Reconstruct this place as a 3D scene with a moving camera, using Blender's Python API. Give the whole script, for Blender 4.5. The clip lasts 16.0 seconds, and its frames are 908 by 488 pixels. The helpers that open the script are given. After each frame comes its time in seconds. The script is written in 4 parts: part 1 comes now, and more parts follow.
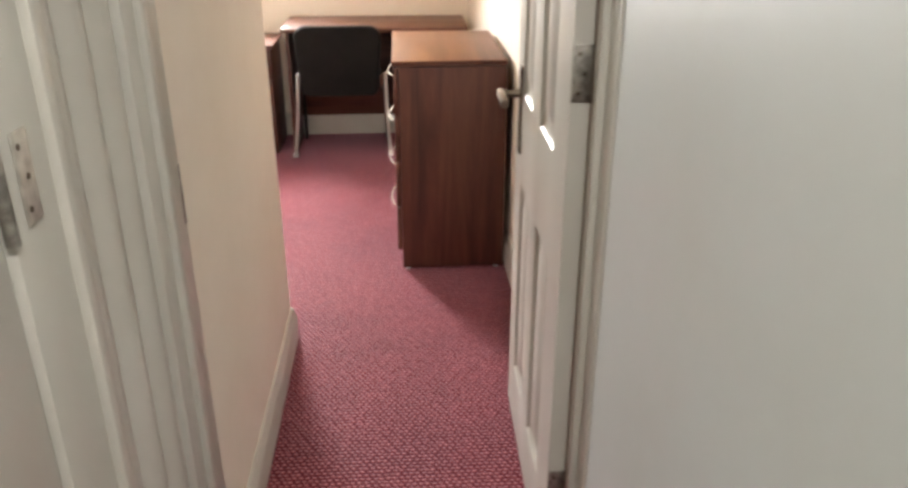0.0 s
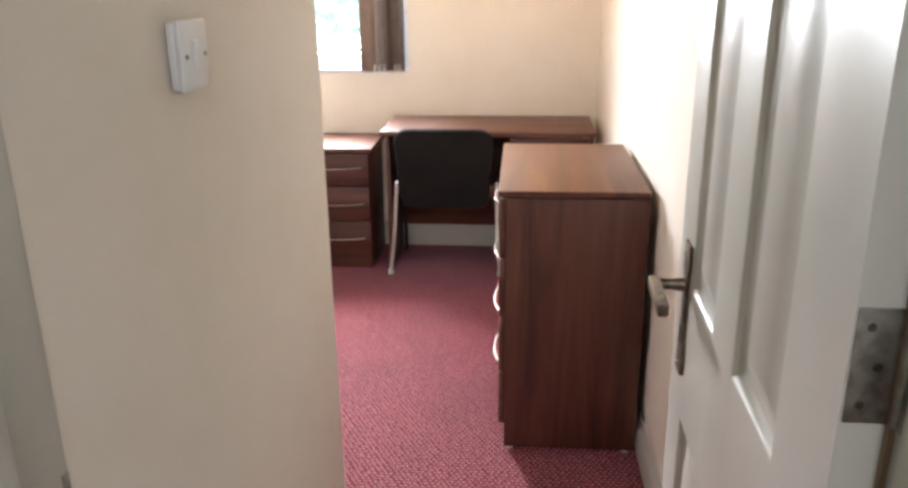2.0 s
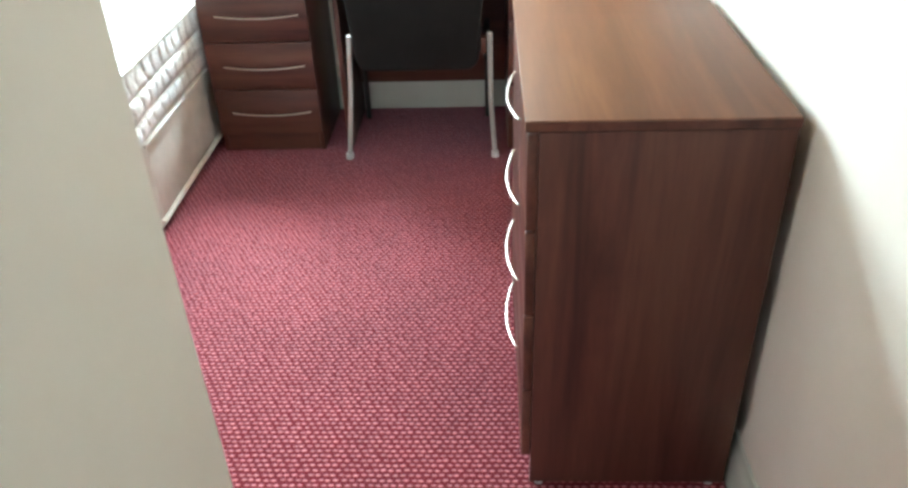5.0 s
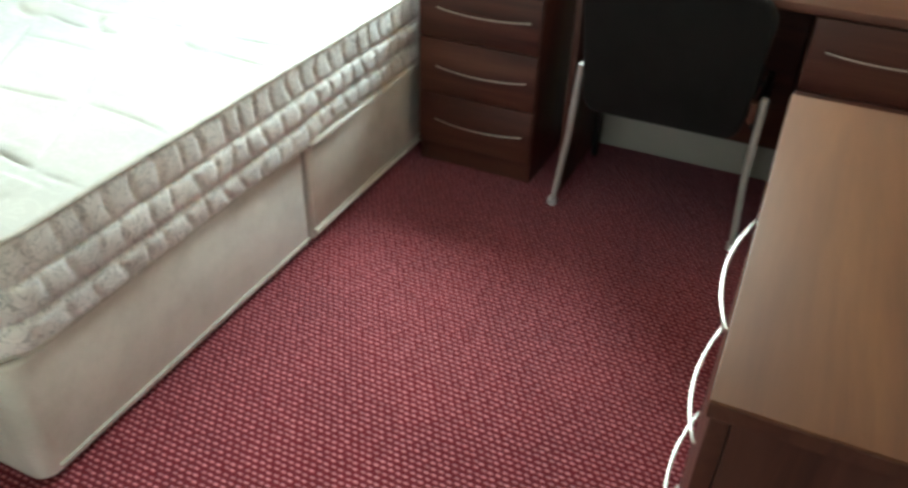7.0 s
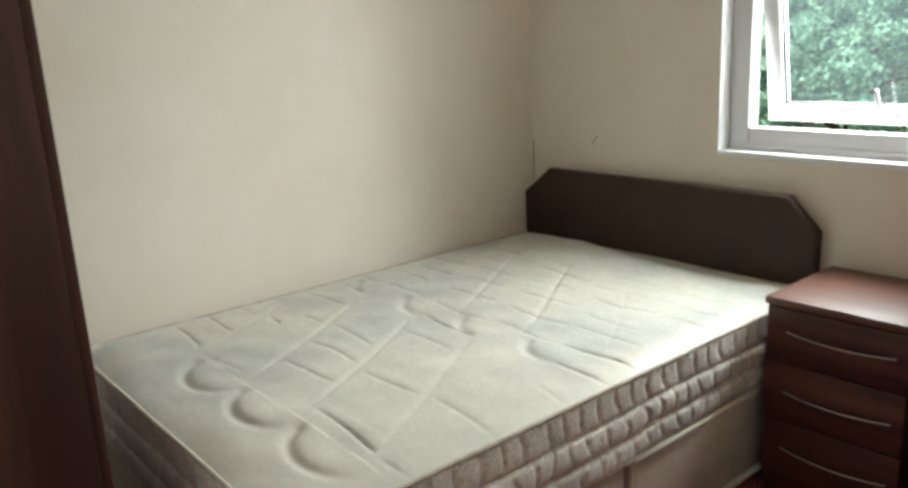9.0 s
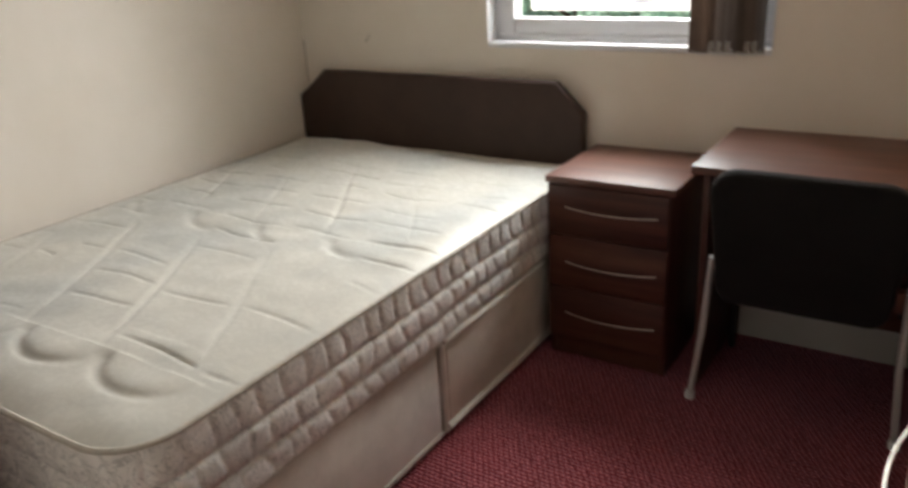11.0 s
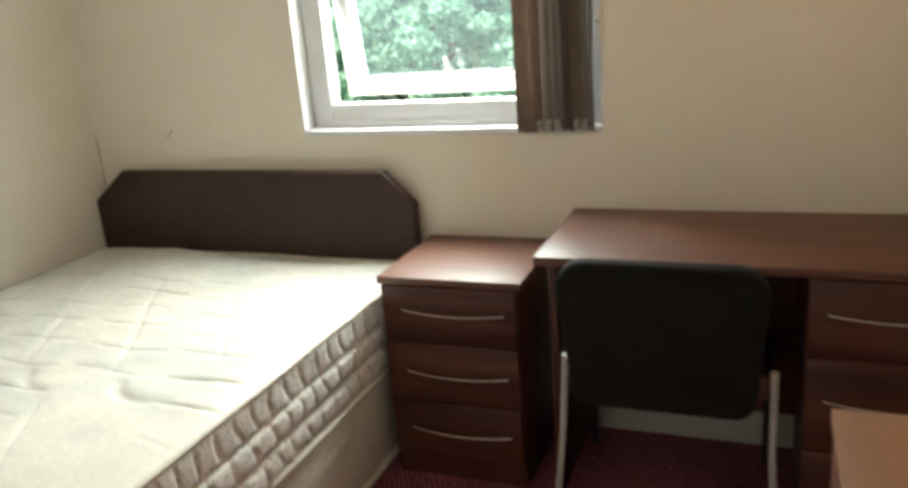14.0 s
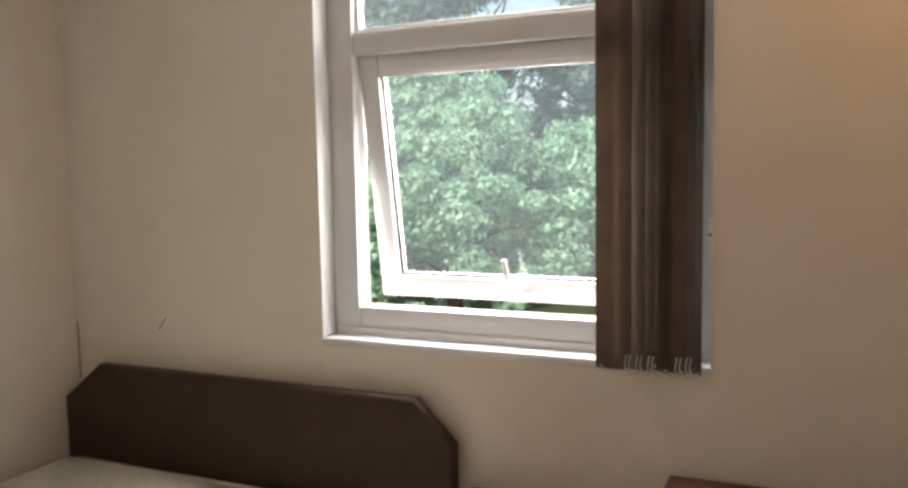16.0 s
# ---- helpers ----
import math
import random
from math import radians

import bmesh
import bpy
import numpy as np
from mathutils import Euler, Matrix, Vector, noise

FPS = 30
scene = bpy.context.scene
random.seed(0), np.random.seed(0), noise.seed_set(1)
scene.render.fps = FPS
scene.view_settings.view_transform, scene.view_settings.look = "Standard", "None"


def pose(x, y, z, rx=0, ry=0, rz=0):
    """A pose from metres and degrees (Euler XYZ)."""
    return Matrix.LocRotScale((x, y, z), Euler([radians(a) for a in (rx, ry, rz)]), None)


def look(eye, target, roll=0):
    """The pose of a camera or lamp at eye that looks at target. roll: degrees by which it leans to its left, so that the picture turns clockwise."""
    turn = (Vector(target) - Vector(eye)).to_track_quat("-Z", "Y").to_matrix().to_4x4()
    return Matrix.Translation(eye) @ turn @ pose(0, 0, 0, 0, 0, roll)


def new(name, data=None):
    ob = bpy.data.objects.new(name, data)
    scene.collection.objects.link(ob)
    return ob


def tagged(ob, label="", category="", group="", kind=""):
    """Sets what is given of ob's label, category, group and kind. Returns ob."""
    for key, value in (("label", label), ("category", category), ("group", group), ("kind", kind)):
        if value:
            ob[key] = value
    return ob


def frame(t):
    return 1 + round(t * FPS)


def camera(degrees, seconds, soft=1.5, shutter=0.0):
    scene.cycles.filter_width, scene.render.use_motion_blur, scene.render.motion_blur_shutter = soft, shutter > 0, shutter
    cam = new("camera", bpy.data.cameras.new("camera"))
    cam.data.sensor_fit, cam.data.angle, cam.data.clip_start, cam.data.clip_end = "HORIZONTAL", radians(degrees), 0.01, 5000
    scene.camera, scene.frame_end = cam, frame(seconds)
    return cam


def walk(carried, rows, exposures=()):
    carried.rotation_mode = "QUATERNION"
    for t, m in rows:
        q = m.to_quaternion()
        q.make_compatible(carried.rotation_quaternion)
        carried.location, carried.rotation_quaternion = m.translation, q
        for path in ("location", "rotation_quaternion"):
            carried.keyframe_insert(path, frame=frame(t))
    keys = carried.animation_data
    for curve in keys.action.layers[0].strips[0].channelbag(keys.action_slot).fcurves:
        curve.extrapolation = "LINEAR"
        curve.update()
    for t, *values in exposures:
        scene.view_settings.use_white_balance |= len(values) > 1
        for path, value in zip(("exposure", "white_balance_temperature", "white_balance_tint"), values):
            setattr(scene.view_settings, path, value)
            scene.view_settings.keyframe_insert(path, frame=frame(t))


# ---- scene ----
cam = camera(59.1, 16.0, soft=2.9, shutter=0.3)
PATH = [
    (0, (-0.405, -5.159, 1.465), (-0.28, -3.335, 0.656), -0.0),
    (0.5, (-0.425, -4.809, 1.422), (-0.428, -3.011, 0.547), -0.7),
    (1, (-0.428, -4.554, 1.425), (-0.431, -2.779, 0.503), -1.2),
    (1.5, (-0.398, -4.444, 1.448), (-0.392, -2.613, 0.642), 0.2),
    (2, (-0.369, -4.391, 1.469), (-0.531, -2.501, 0.837), -0.6),
    (2.5, (-0.384, -4.299, 1.47), (-0.577, -2.407, 0.851), -0.7),
    (3, (-0.45, -4.129, 1.453), (-0.609, -2.248, 0.794), -1.4),
    (3.5, (-0.496, -3.931, 1.416), (-0.602, -2.095, 0.628), -2.9),
    (3.7, (-0.489, -3.852, 1.423), (-0.593, -2.042, 0.58), -3.3),
    (5.8, (-0.492, -2.994, 1.385), (-0.605, -1.363, 0.232), -0.4),
    (6, (-0.485, -2.928, 1.377), (-0.687, -1.312, 0.216), -0.6),
    (6.5, (-0.495, -2.778, 1.378), (-0.843, -1.208, 0.189), 2.1),
    (7, (-0.442, -2.646, 1.368), (-1.094, -1.143, 0.221), 2.1),
    (7.5, (-0.368, -2.577, 1.362), (-1.417, -1.251, 0.293), -1.6),
    (8, (-0.355, -2.564, 1.402), (-1.597, -1.256, 0.549), -2.1),
    (8.2, (-0.35, -2.563, 1.425), (-1.698, -1.274, 0.704), -2.7),
    (8.6, (-0.362, -2.575, 1.432), (-1.805, -1.318, 0.850), -2.9),
    (9.8, (-0.415, -2.640, 1.438), (-1.975, -1.440, 1.045), -3.0),
    (10.3, (-0.412, -2.63, 1.43), (-1.905, -1.377, 0.981), -3.1),
    (10.5, (-0.416, -2.633, 1.416), (-1.798, -1.28, 0.907), -3.1),
    (11, (-0.438, -2.68, 1.405), (-1.467, -1.129, 0.673), -3.4),
    (11.5, (-0.419, -2.681, 1.388), (-1.236, -1.081, 0.51), -3.9),
    (12, (-0.411, -2.667, 1.359), (-1.12, -1.076, 0.376), -4.3),
    (12.5, (-0.41, -2.666, 1.33), (-0.973, -1.102, 0.218), -4.3),
    (13, (-0.422, -2.653, 1.317), (-0.831, -1.008, 0.254), -3.4),
    (13.5, (-0.469, -2.567, 1.355), (-0.884, -0.788, 0.541), -4.2),
    (14, (-0.513, -2.375, 1.382), (-1.24, -0.602, 0.807), -4.6),
    (14.5, (-0.614, -2.239, 1.432), (-1.447, -0.47, 1.014), -4.3),
    (15, (-0.74, -2.132, 1.462), (-1.565, -0.34, 1.131), -4.6),
    (15.5, (-0.777, -2.014, 1.39), (-1.593, -0.196, 1.225), -1.4),
    (16, (-0.784, -1.838, 1.446), (-1.590, -0.035, 1.269), -1.0),
]
walk(cam, [(t, look(eye, target, roll)) for t, eye, target, roll in PATH],
     [(0, 3.07, 6950, 17), (0.5, 3.17, 6850, 17), (1, 3.4, 6700, 19), (1.5, 3.45, 6500, 18), (2, 2.85, 6330, 16), (2.5, 2.45, 6300, 17), (3, 2.5, 6130, 17),
      (3.5, 2.65, 6050, 16), (5.8, 3.16, 5300, -10), (6.2, 3.06, 5280, -11), (6.5, 2.55, 5500, -6), (7, 2.05, 5800, -7), (8, 1.2, 6200, -3),
      (10.5, 0.9, 6760, 14), (11, 0.88, 6720, 14), (11.5, 1.18, 6850, 13), (12.5, 2.15, 6800, 10), (13, 2.42, 6850, 6), (13.5, 2.22, 6800, 3), (14, 1.5, 6800, 3),
      (15, 0.76, 7010, 10), (16, 0.84, 7210, 18)])

# ---- world and light ----
world = bpy.data.worlds.new("sky")
scene.world = world
world.use_nodes = True
wn = world.node_tree
wn.nodes.clear()
w_out = wn.nodes.new("ShaderNodeOutputWorld")
w_bg = wn.nodes.new("ShaderNodeBackground")
w_sky = wn.nodes.new("ShaderNodeTexSky")
w_sky.sky_type = "NISHITA"
w_sky.sun_disc = False
w_sky.sun_elevation = radians(50)
w_sky.sun_rotation = radians(200)
w_sky.air_density, w_sky.dust_density = 1.0, 3.0
w_bg.inputs["Strength"].default_value = 0.15
wn.links.new(w_sky.outputs[0], w_bg.inputs[0])
wn.links.new(w_bg.outputs[0], w_out.inputs[0])

sun_data = bpy.data.lights.new("sun", "SUN")
sun_data.energy, sun_data.angle, sun_data.color = 3.2, radians(0.6), (1.0, 0.95, 0.88)
sun = new("sun", sun_data)
sun.matrix_world = look((-2, -6, 12), (-2.5, 6, 0))

sky_data = bpy.data.lights.new("window_daylight", "AREA")
sky_data.shape, sky_data.size, sky_data.size_y = "RECTANGLE", 1.6, 1.5
sky_data.energy, sky_data.color = 152, (0.92, 0.965, 0.97)
window_daylight = new("window_daylight", sky_data)
window_daylight.matrix_world = look((-1.49, 0.75, 1.98), (-1.49, -1.2, 0.80))

# fill light added for the hall; its lamp is never in view
hall_data = bpy.data.lights.new("hall_fill_light", "AREA")
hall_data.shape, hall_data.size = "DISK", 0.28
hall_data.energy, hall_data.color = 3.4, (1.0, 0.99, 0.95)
hall_light = new("hall_fill_light", hall_data)
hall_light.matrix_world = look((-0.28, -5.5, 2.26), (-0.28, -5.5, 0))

# warm light of an assumed bulb that never comes into view
bulb_data = bpy.data.lights.new("unseen_pendant_light", "POINT")
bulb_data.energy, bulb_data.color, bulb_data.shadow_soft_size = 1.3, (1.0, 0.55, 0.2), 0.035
unseen_pendant_light = new("unseen_pendant_light", bulb_data)
unseen_pendant_light.location = (-0.50, -0.36, 2.065)


# ---- materials ----
def material(name, rough=0.6, metal=0.0, spec=0.5):
    m = bpy.data.materials.new(name)
    m.use_nodes = True
    b = m.node_tree.nodes["Principled BSDF"]
    b.inputs["Roughness"].default_value = rough
    b.inputs["Metallic"].default_value = metal
    b.inputs["Specular IOR Level"].default_value = spec
    return m, m.node_tree, b


def node(nt, kind, **values):
    n = nt.nodes.new(kind)
    for key, value in values.items():
        n.inputs[key].default_value = value
    return n


def coords(nt, scale=(1, 1, 1), rot=(0, 0, 0)):
    tc = nt.nodes.new("ShaderNodeTexCoord")
    mp = nt.nodes.new("ShaderNodeMapping")
    mp.inputs["Scale"].default_value = scale
    mp.inputs["Rotation"].default_value = rot
    nt.links.new(tc.outputs["Object"], mp.inputs["Vector"])
    return mp.outputs["Vector"]


def ramp(nt, fac, stops):
    r = nt.nodes.new("ShaderNodeValToRGB")
    el = r.color_ramp.elements
    while len(el) < len(stops):
        el.new(0.5)
    for e, (p, c) in zip(el, stops):
        e.position, e.color = p, (*c, 1)
    nt.links.new(fac, r.inputs["Fac"])
    return r.outputs["Color"]


def bump(nt, b, height, strength=0.2, distance=0.002):
    n = nt.nodes.new("ShaderNodeBump")
    n.inputs["Strength"].default_value, n.inputs["Distance"].default_value = strength, distance
    nt.links.new(height, n.inputs["Height"])
    nt.links.new(n.outputs["Normal"], b.inputs["Normal"])


def mixed(nt, fac, a, b, mode="MIX"):
    n = nt.nodes.new("ShaderNodeMix")
    n.data_type, n.blend_type = "RGBA", mode
    for socket, value in ((n.inputs[0], fac), (n.inputs[6], a), (n.inputs[7], b)):
        if hasattr(value, "links"):
            nt.links.new(value, socket)
        elif isinstance(value, tuple):
            socket.default_value = (*value, 1)
        else:
            socket.default_value = value
    return n.outputs[2]


def math_node(nt, op, a, b=None, c=None):
    n = nt.nodes.new("ShaderNodeMath")
    n.operation = op
    for socket, value in zip(n.inputs, (a, b, c)):
        if value is None:
            continue
        if hasattr(value, "links"):
            nt.links.new(value, socket)
        else:
            socket.default_value = value
    return n.outputs[0]


def painted(name, colour, rough=0.6, stain=0.06, grain=220.0, depth=0.0006, spec=0.4):
    """Wall or wood paint with roller texture and faint large stains."""
    m, nt, b = material(name, rough, 0, spec)
    v = coords(nt)
    big = node(nt, "ShaderNodeTexNoise", Scale=1.7, Detail=5.0, Roughness=0.6)
    fine = node(nt, "ShaderNodeTexNoise", Scale=grain, Detail=3.0)
    nt.links.new(v, big.inputs["Vector"])
    nt.links.new(v, fine.inputs["Vector"])
    dark = tuple(c * (1 - 2 * stain) * k for c, k in zip(colour, (1, 0.985, 0.95)))
    col = ramp(nt, big.outputs["Fac"], [(0.3, dark), (0.62, colour)])
    nt.links.new(col, b.inputs["Base Color"])
    bump(nt, b, fine.outputs["Fac"], 0.35, depth)
    return m


def walnut(name, axis="z", light=1.0, rough=0.38, warm=(1.0, 1.0, 1.0), plain=0.0, gloss=0.36):
    """Foil-faced walnut board with its grain along the axis."""
    m, nt, b = material(name, rough, 0, gloss)
    k = {"x": (0.7, 9, 9), "y": (9, 0.7, 9), "z": (9, 9, 0.7)}[axis]
    v = coords(nt, k)
    wave = node(nt, "ShaderNodeTexNoise", Scale=1.2, Detail=5.0, Roughness=0.58, Distortion=0.5)
    fine = node(nt, "ShaderNodeTexNoise", Scale=14.0, Detail=4.0, Roughness=0.7)
    broad = node(nt, "ShaderNodeTexNoise", Scale=0.55, Detail=2.0)
    for n in (wave, fine, broad):
        nt.links.new(v, n.inputs["Vector"])
    c = [(0.044, 0.018, 0.0135), (0.090, 0.037, 0.027), (0.138, 0.064, 0.043)]
    c = [tuple(q * light * w for q, w in zip(t, warm)) for t in c]
    col = ramp(nt, wave.outputs["Fac"], [(0.36, c[0]), (0.51, c[1]), (0.66, c[2])])
    col = mixed(nt, ramp(nt, broad.outputs["Fac"], [(0.40, (0.0, 0.0, 0.0)), (0.62, (0.55, 0.55, 0.55))]), col, tuple(q * light * w for q, w in zip((0.075, 0.031, 0.021), warm)))
    if plain:
        col = mixed(nt, plain, col, c[1])
    col = mixed(nt, 0.26 * (1 - 0.7 * plain), col, ramp(nt, fine.outputs["Fac"], [(0.35, (0.45, 0.42, 0.4)), (0.65, (1, 1, 1))]), "MULTIPLY")
    nt.links.new(col, b.inputs["Base Color"])
    bump(nt, b, fine.outputs["Fac"], 0.12, 0.0005)
    rr = nt.nodes.new("ShaderNodeMapRange")
    rr.inputs["To Min"].default_value, rr.inputs["To Max"].default_value = rough - 0.05, rough + 0.1
    nt.links.new(broad.outputs["Fac"], rr.inputs["Value"])
    nt.links.new(rr.outputs[0], b.inputs["Roughness"])
    return m


def metal(name, colour, rough=0.25, wear=0.3):
    m, nt, b = material(name, rough, 1.0)
    n = node(nt, "ShaderNodeTexNoise", Scale=60.0, Detail=5.0)
    nt.links.new(coords(nt), n.inputs["Vector"])
    nt.links.new(ramp(nt, n.outputs["Fac"], [(0.35, tuple(c * (1 - wear) for c in colour)), (0.65, colour)]), b.inputs["Base Color"])
    bump(nt, b, n.outputs["Fac"], 0.1, 0.0005)
    return m


def fabric(name, colour, second, scale=900.0, rough=0.9, big=6.0, sheen=0.2, amount=0.6):
    m, nt, b = material(name, rough, 0, 0.2)
    v = coords(nt)
    weave = node(nt, "ShaderNodeTexNoise", Scale=scale, Detail=2.0)
    blot = node(nt, "ShaderNodeTexNoise", Scale=big, Detail=6.0, Roughness=0.65)
    for n in (weave, blot):
        nt.links.new(v, n.inputs["Vector"])
    col = ramp(nt, blot.outputs["Fac"], [(0.35, second), (0.6, colour)])
    col = mixed(nt, amount, col, ramp(nt, weave.outputs["Fac"], [(0.35, (0.7, 0.7, 0.7)), (0.65, (1, 1, 1))]), "MULTIPLY")
    nt.links.new(col, b.inputs["Base Color"])
    b.inputs["Sheen Weight"].default_value = sheen
    bump(nt, b, weave.outputs["Fac"], 0.4, 0.0008)
    return m


def carpet_material():
    """Red loop-pile carpet: staggered rows of paler knots."""
    m, nt, b = material("red_loop_carpet", 0.95, 0, 0.15)
    tc = nt.nodes.new("ShaderNodeTexCoord")
    warp = node(nt, "ShaderNodeTexNoise", Scale=40.0, Detail=2.0)
    nt.links.new(tc.outputs["Object"], warp.inputs["Vector"])
    sep = nt.nodes.new("ShaderNodeSeparateXYZ")
    nt.links.new(tc.outputs["Object"], sep.inputs[0])
    wob = math_node(nt, "MULTIPLY_ADD", warp.outputs["Fac"], 0.0035, -0.0017)
    px, py = 0.0175, 0.0145
    v = math_node(nt, "DIVIDE", math_node(nt, "ADD", sep.outputs[1], wob), py)
    row = math_node(nt, "FLOOR", v)
    half = math_node(nt, "MULTIPLY", math_node(nt, "MODULO", math_node(nt, "ABSOLUTE", row), 2.0), 0.5)
    u = math_node(nt, "ADD", math_node(nt, "DIVIDE", math_node(nt, "ADD", sep.outputs[0], wob), px), half)
    cell = nt.nodes.new("ShaderNodeCombineXYZ")
    nt.links.new(math_node(nt, "FLOOR", u), cell.inputs[0])
    nt.links.new(row, cell.inputs[1])
    chance = nt.nodes.new("ShaderNodeTexWhiteNoise")
    nt.links.new(cell.outputs[0], chance.inputs["Vector"])
    lean = nt.nodes.new("ShaderNodeSeparateColor")
    nt.links.new(chance.outputs["Color"], lean.inputs[0])
    ju = math_node(nt, "MULTIPLY_ADD", lean.outputs[0], 0.24, -0.62)
    jv = math_node(nt, "MULTIPLY_ADD", lean.outputs[1], 0.16, -0.58)
    du = math_node(nt, "MULTIPLY", math_node(nt, "ADD", math_node(nt, "FRACT", u), ju), 0.80)
    dv = math_node(nt, "MULTIPLY", math_node(nt, "ADD", math_node(nt, "FRACT", v), jv), 1.3)
    d = math_node(nt, "SQRT", math_node(nt, "ADD", math_node(nt, "MULTIPLY", du, du), math_node(nt, "MULTIPLY", dv, dv)))
    knot = ramp(nt, d, [(0.17, (1, 1, 1)), (0.36, (0, 0, 0))])
    fuzz = node(nt, "ShaderNodeTexNoise", Scale=450.0, Detail=3.0)
    dirt = node(nt, "ShaderNodeTexNoise", Scale=2.3, Detail=5.0, Roughness=0.6)
    for n in (fuzz, dirt):
        nt.links.new(tc.outputs["Object"], n.inputs["Vector"])
    base = ramp(nt, dirt.outputs["Fac"], [(0.3, (0.100, 0.0068, 0.0088)), (0.65, (0.148, 0.0105, 0.0135))])
    tuft = ramp(nt, dirt.outputs["Fac"], [(0.3, (0.52, 0.145, 0.155)), (0.65, (0.64, 0.205, 0.215))])
    col = mixed(nt, math_node(nt, "MULTIPLY", knot, math_node(nt, "MULTIPLY_ADD", chance.outputs["Value"], 0.55, 0.45)), base, tuft)
    col = mixed(nt, 0.6, col, ramp(nt, fuzz.outputs["Fac"], [(0.3, (0.55, 0.55, 0.55)), (0.7, (1, 1, 1))]), "MULTIPLY")
    nt.links.new(col, b.inputs["Base Color"])
    h = math_node(nt, "ADD", knot, math_node(nt, "MULTIPLY", fuzz.outputs["Fac"], 0.5))
    bump(nt, b, h, 0.6, 0.004)
    nt.links.new(ramp(nt, knot, [(0.2, (0.9, 0.9, 0.9)), (0.8, (0.5, 0.5, 0.5))]), b.inputs["Roughness"])
    nt.links.new(math_node(nt, "MULTIPLY_ADD", knot, 0.35, 0.05), b.inputs["Specular IOR Level"])
    b.inputs["Sheen Weight"].default_value = 0.42
    b.inputs["Sheen Roughness"].default_value = 0.45
    b.inputs["Sheen Tint"].default_value = (0.86, 0.62, 0.84, 1)
    return m


def leaf_material(name, lo, hi):
    m, nt, b = material(name, 0.5, 0, 0.4)
    g = nt.nodes.new("ShaderNodeNewGeometry")
    nt.links.new(ramp(nt, g.outputs["Random Per Island"], [(0.0, lo), (1.0, hi)]), b.inputs["Base Color"])
    b.inputs["Subsurface Weight"].default_value = 0.0
    t = nt.nodes.new("ShaderNodeBsdfTranslucent")
    t.inputs["Color"].default_value = (*[min(1, 1.6 * c) for c in hi], 1)
    mix = nt.nodes.new("ShaderNodeMixShader")
    mix.inputs[0].default_value = 0.3
    nt.links.new(b.outputs[0], mix.inputs[1])
    nt.links.new(t.outputs[0], mix.inputs[2])
    nt.links.new(mix.outputs[0], nt.nodes["Material Output"].inputs["Surface"])
    return m


def damask(name, colour, grey, line, scale=7.0, rough=0.5):
    """Satin ticking: woven swirls, greyed patches and fine dark stitching."""
    m, nt, b = material(name, rough, 0, 0.35)
    v = coords(nt)
    patch = node(nt, "ShaderNodeTexNoise", Scale=2.6, Detail=2.0, Roughness=0.5)
    swirl = node(nt, "ShaderNodeTexNoise", Scale=scale * 4, Detail=2.0, Distortion=2.2)
    weave = node(nt, "ShaderNodeTexNoise", Scale=600.0, Detail=2.0)
    for n in (patch, swirl, weave):
        nt.links.new(v, n.inputs["Vector"])
    col = ramp(nt, patch.outputs["Fac"], [(0.38, grey), (0.58, colour)])
    band = math_node(nt, "ABSOLUTE", math_node(nt, "SUBTRACT", swirl.outputs["Fac"], 0.5))
    edge = ramp(nt, band, [(0.010, (1, 1, 1)), (0.042, (0, 0, 0))])
    col = mixed(nt, math_node(nt, "MULTIPLY", edge, line), col, tuple(0.22 * c for c in grey))
    leaf = ramp(nt, swirl.outputs["Fac"], [(0.44, (0.95, 0.95, 0.95)), (0.56, (1, 1, 1))])
    col = mixed(nt, 1.0, col, leaf, "MULTIPLY")
    nt.links.new(col, b.inputs["Base Color"])
    b.inputs["Sheen Weight"].default_value = 0.2
    rr = ramp(nt, swirl.outputs["Fac"], [(0.47, (rough + 0.15,) * 3), (0.53, (rough - 0.1,) * 3)])
    nt.links.new(rr, b.inputs["Roughness"])
    bump(nt, b, math_node(nt, "ADD", swirl.outputs["Fac"], math_node(nt, "MULTIPLY", weave.outputs["Fac"], 0.15)), 0.15, 0.0015)
    return m


M_WALL = painted("cream_wall_paint", (0.775, 0.715, 0.635), 0.75, 0.04)
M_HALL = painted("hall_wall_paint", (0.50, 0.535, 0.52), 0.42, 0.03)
M_CEIL = painted("ceiling_paint", (0.8, 0.78, 0.74), 0.85, 0.03)
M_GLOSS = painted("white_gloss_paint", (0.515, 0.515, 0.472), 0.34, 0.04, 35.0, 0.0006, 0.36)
M_PVC = painted("white_plastic", (0.72, 0.73, 0.75), 0.3, 0.03, 400.0, 0.0001, 0.5)
M_CARPET = carpet_material()
M_WAL_X, M_WAL_Y, M_WAL_Z = (walnut("walnut_grain_" + n, k, 1.0, 0.38, (1.06, 0.90, 0.86)) for n, k in (("across", "x"), ("deep", "y"), ("upright", "z")))
# tops: the same walnut, lightened, warmed and made plainer than the fronts
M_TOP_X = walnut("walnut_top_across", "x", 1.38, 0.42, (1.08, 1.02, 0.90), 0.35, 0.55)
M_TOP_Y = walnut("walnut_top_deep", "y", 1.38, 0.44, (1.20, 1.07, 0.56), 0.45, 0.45)
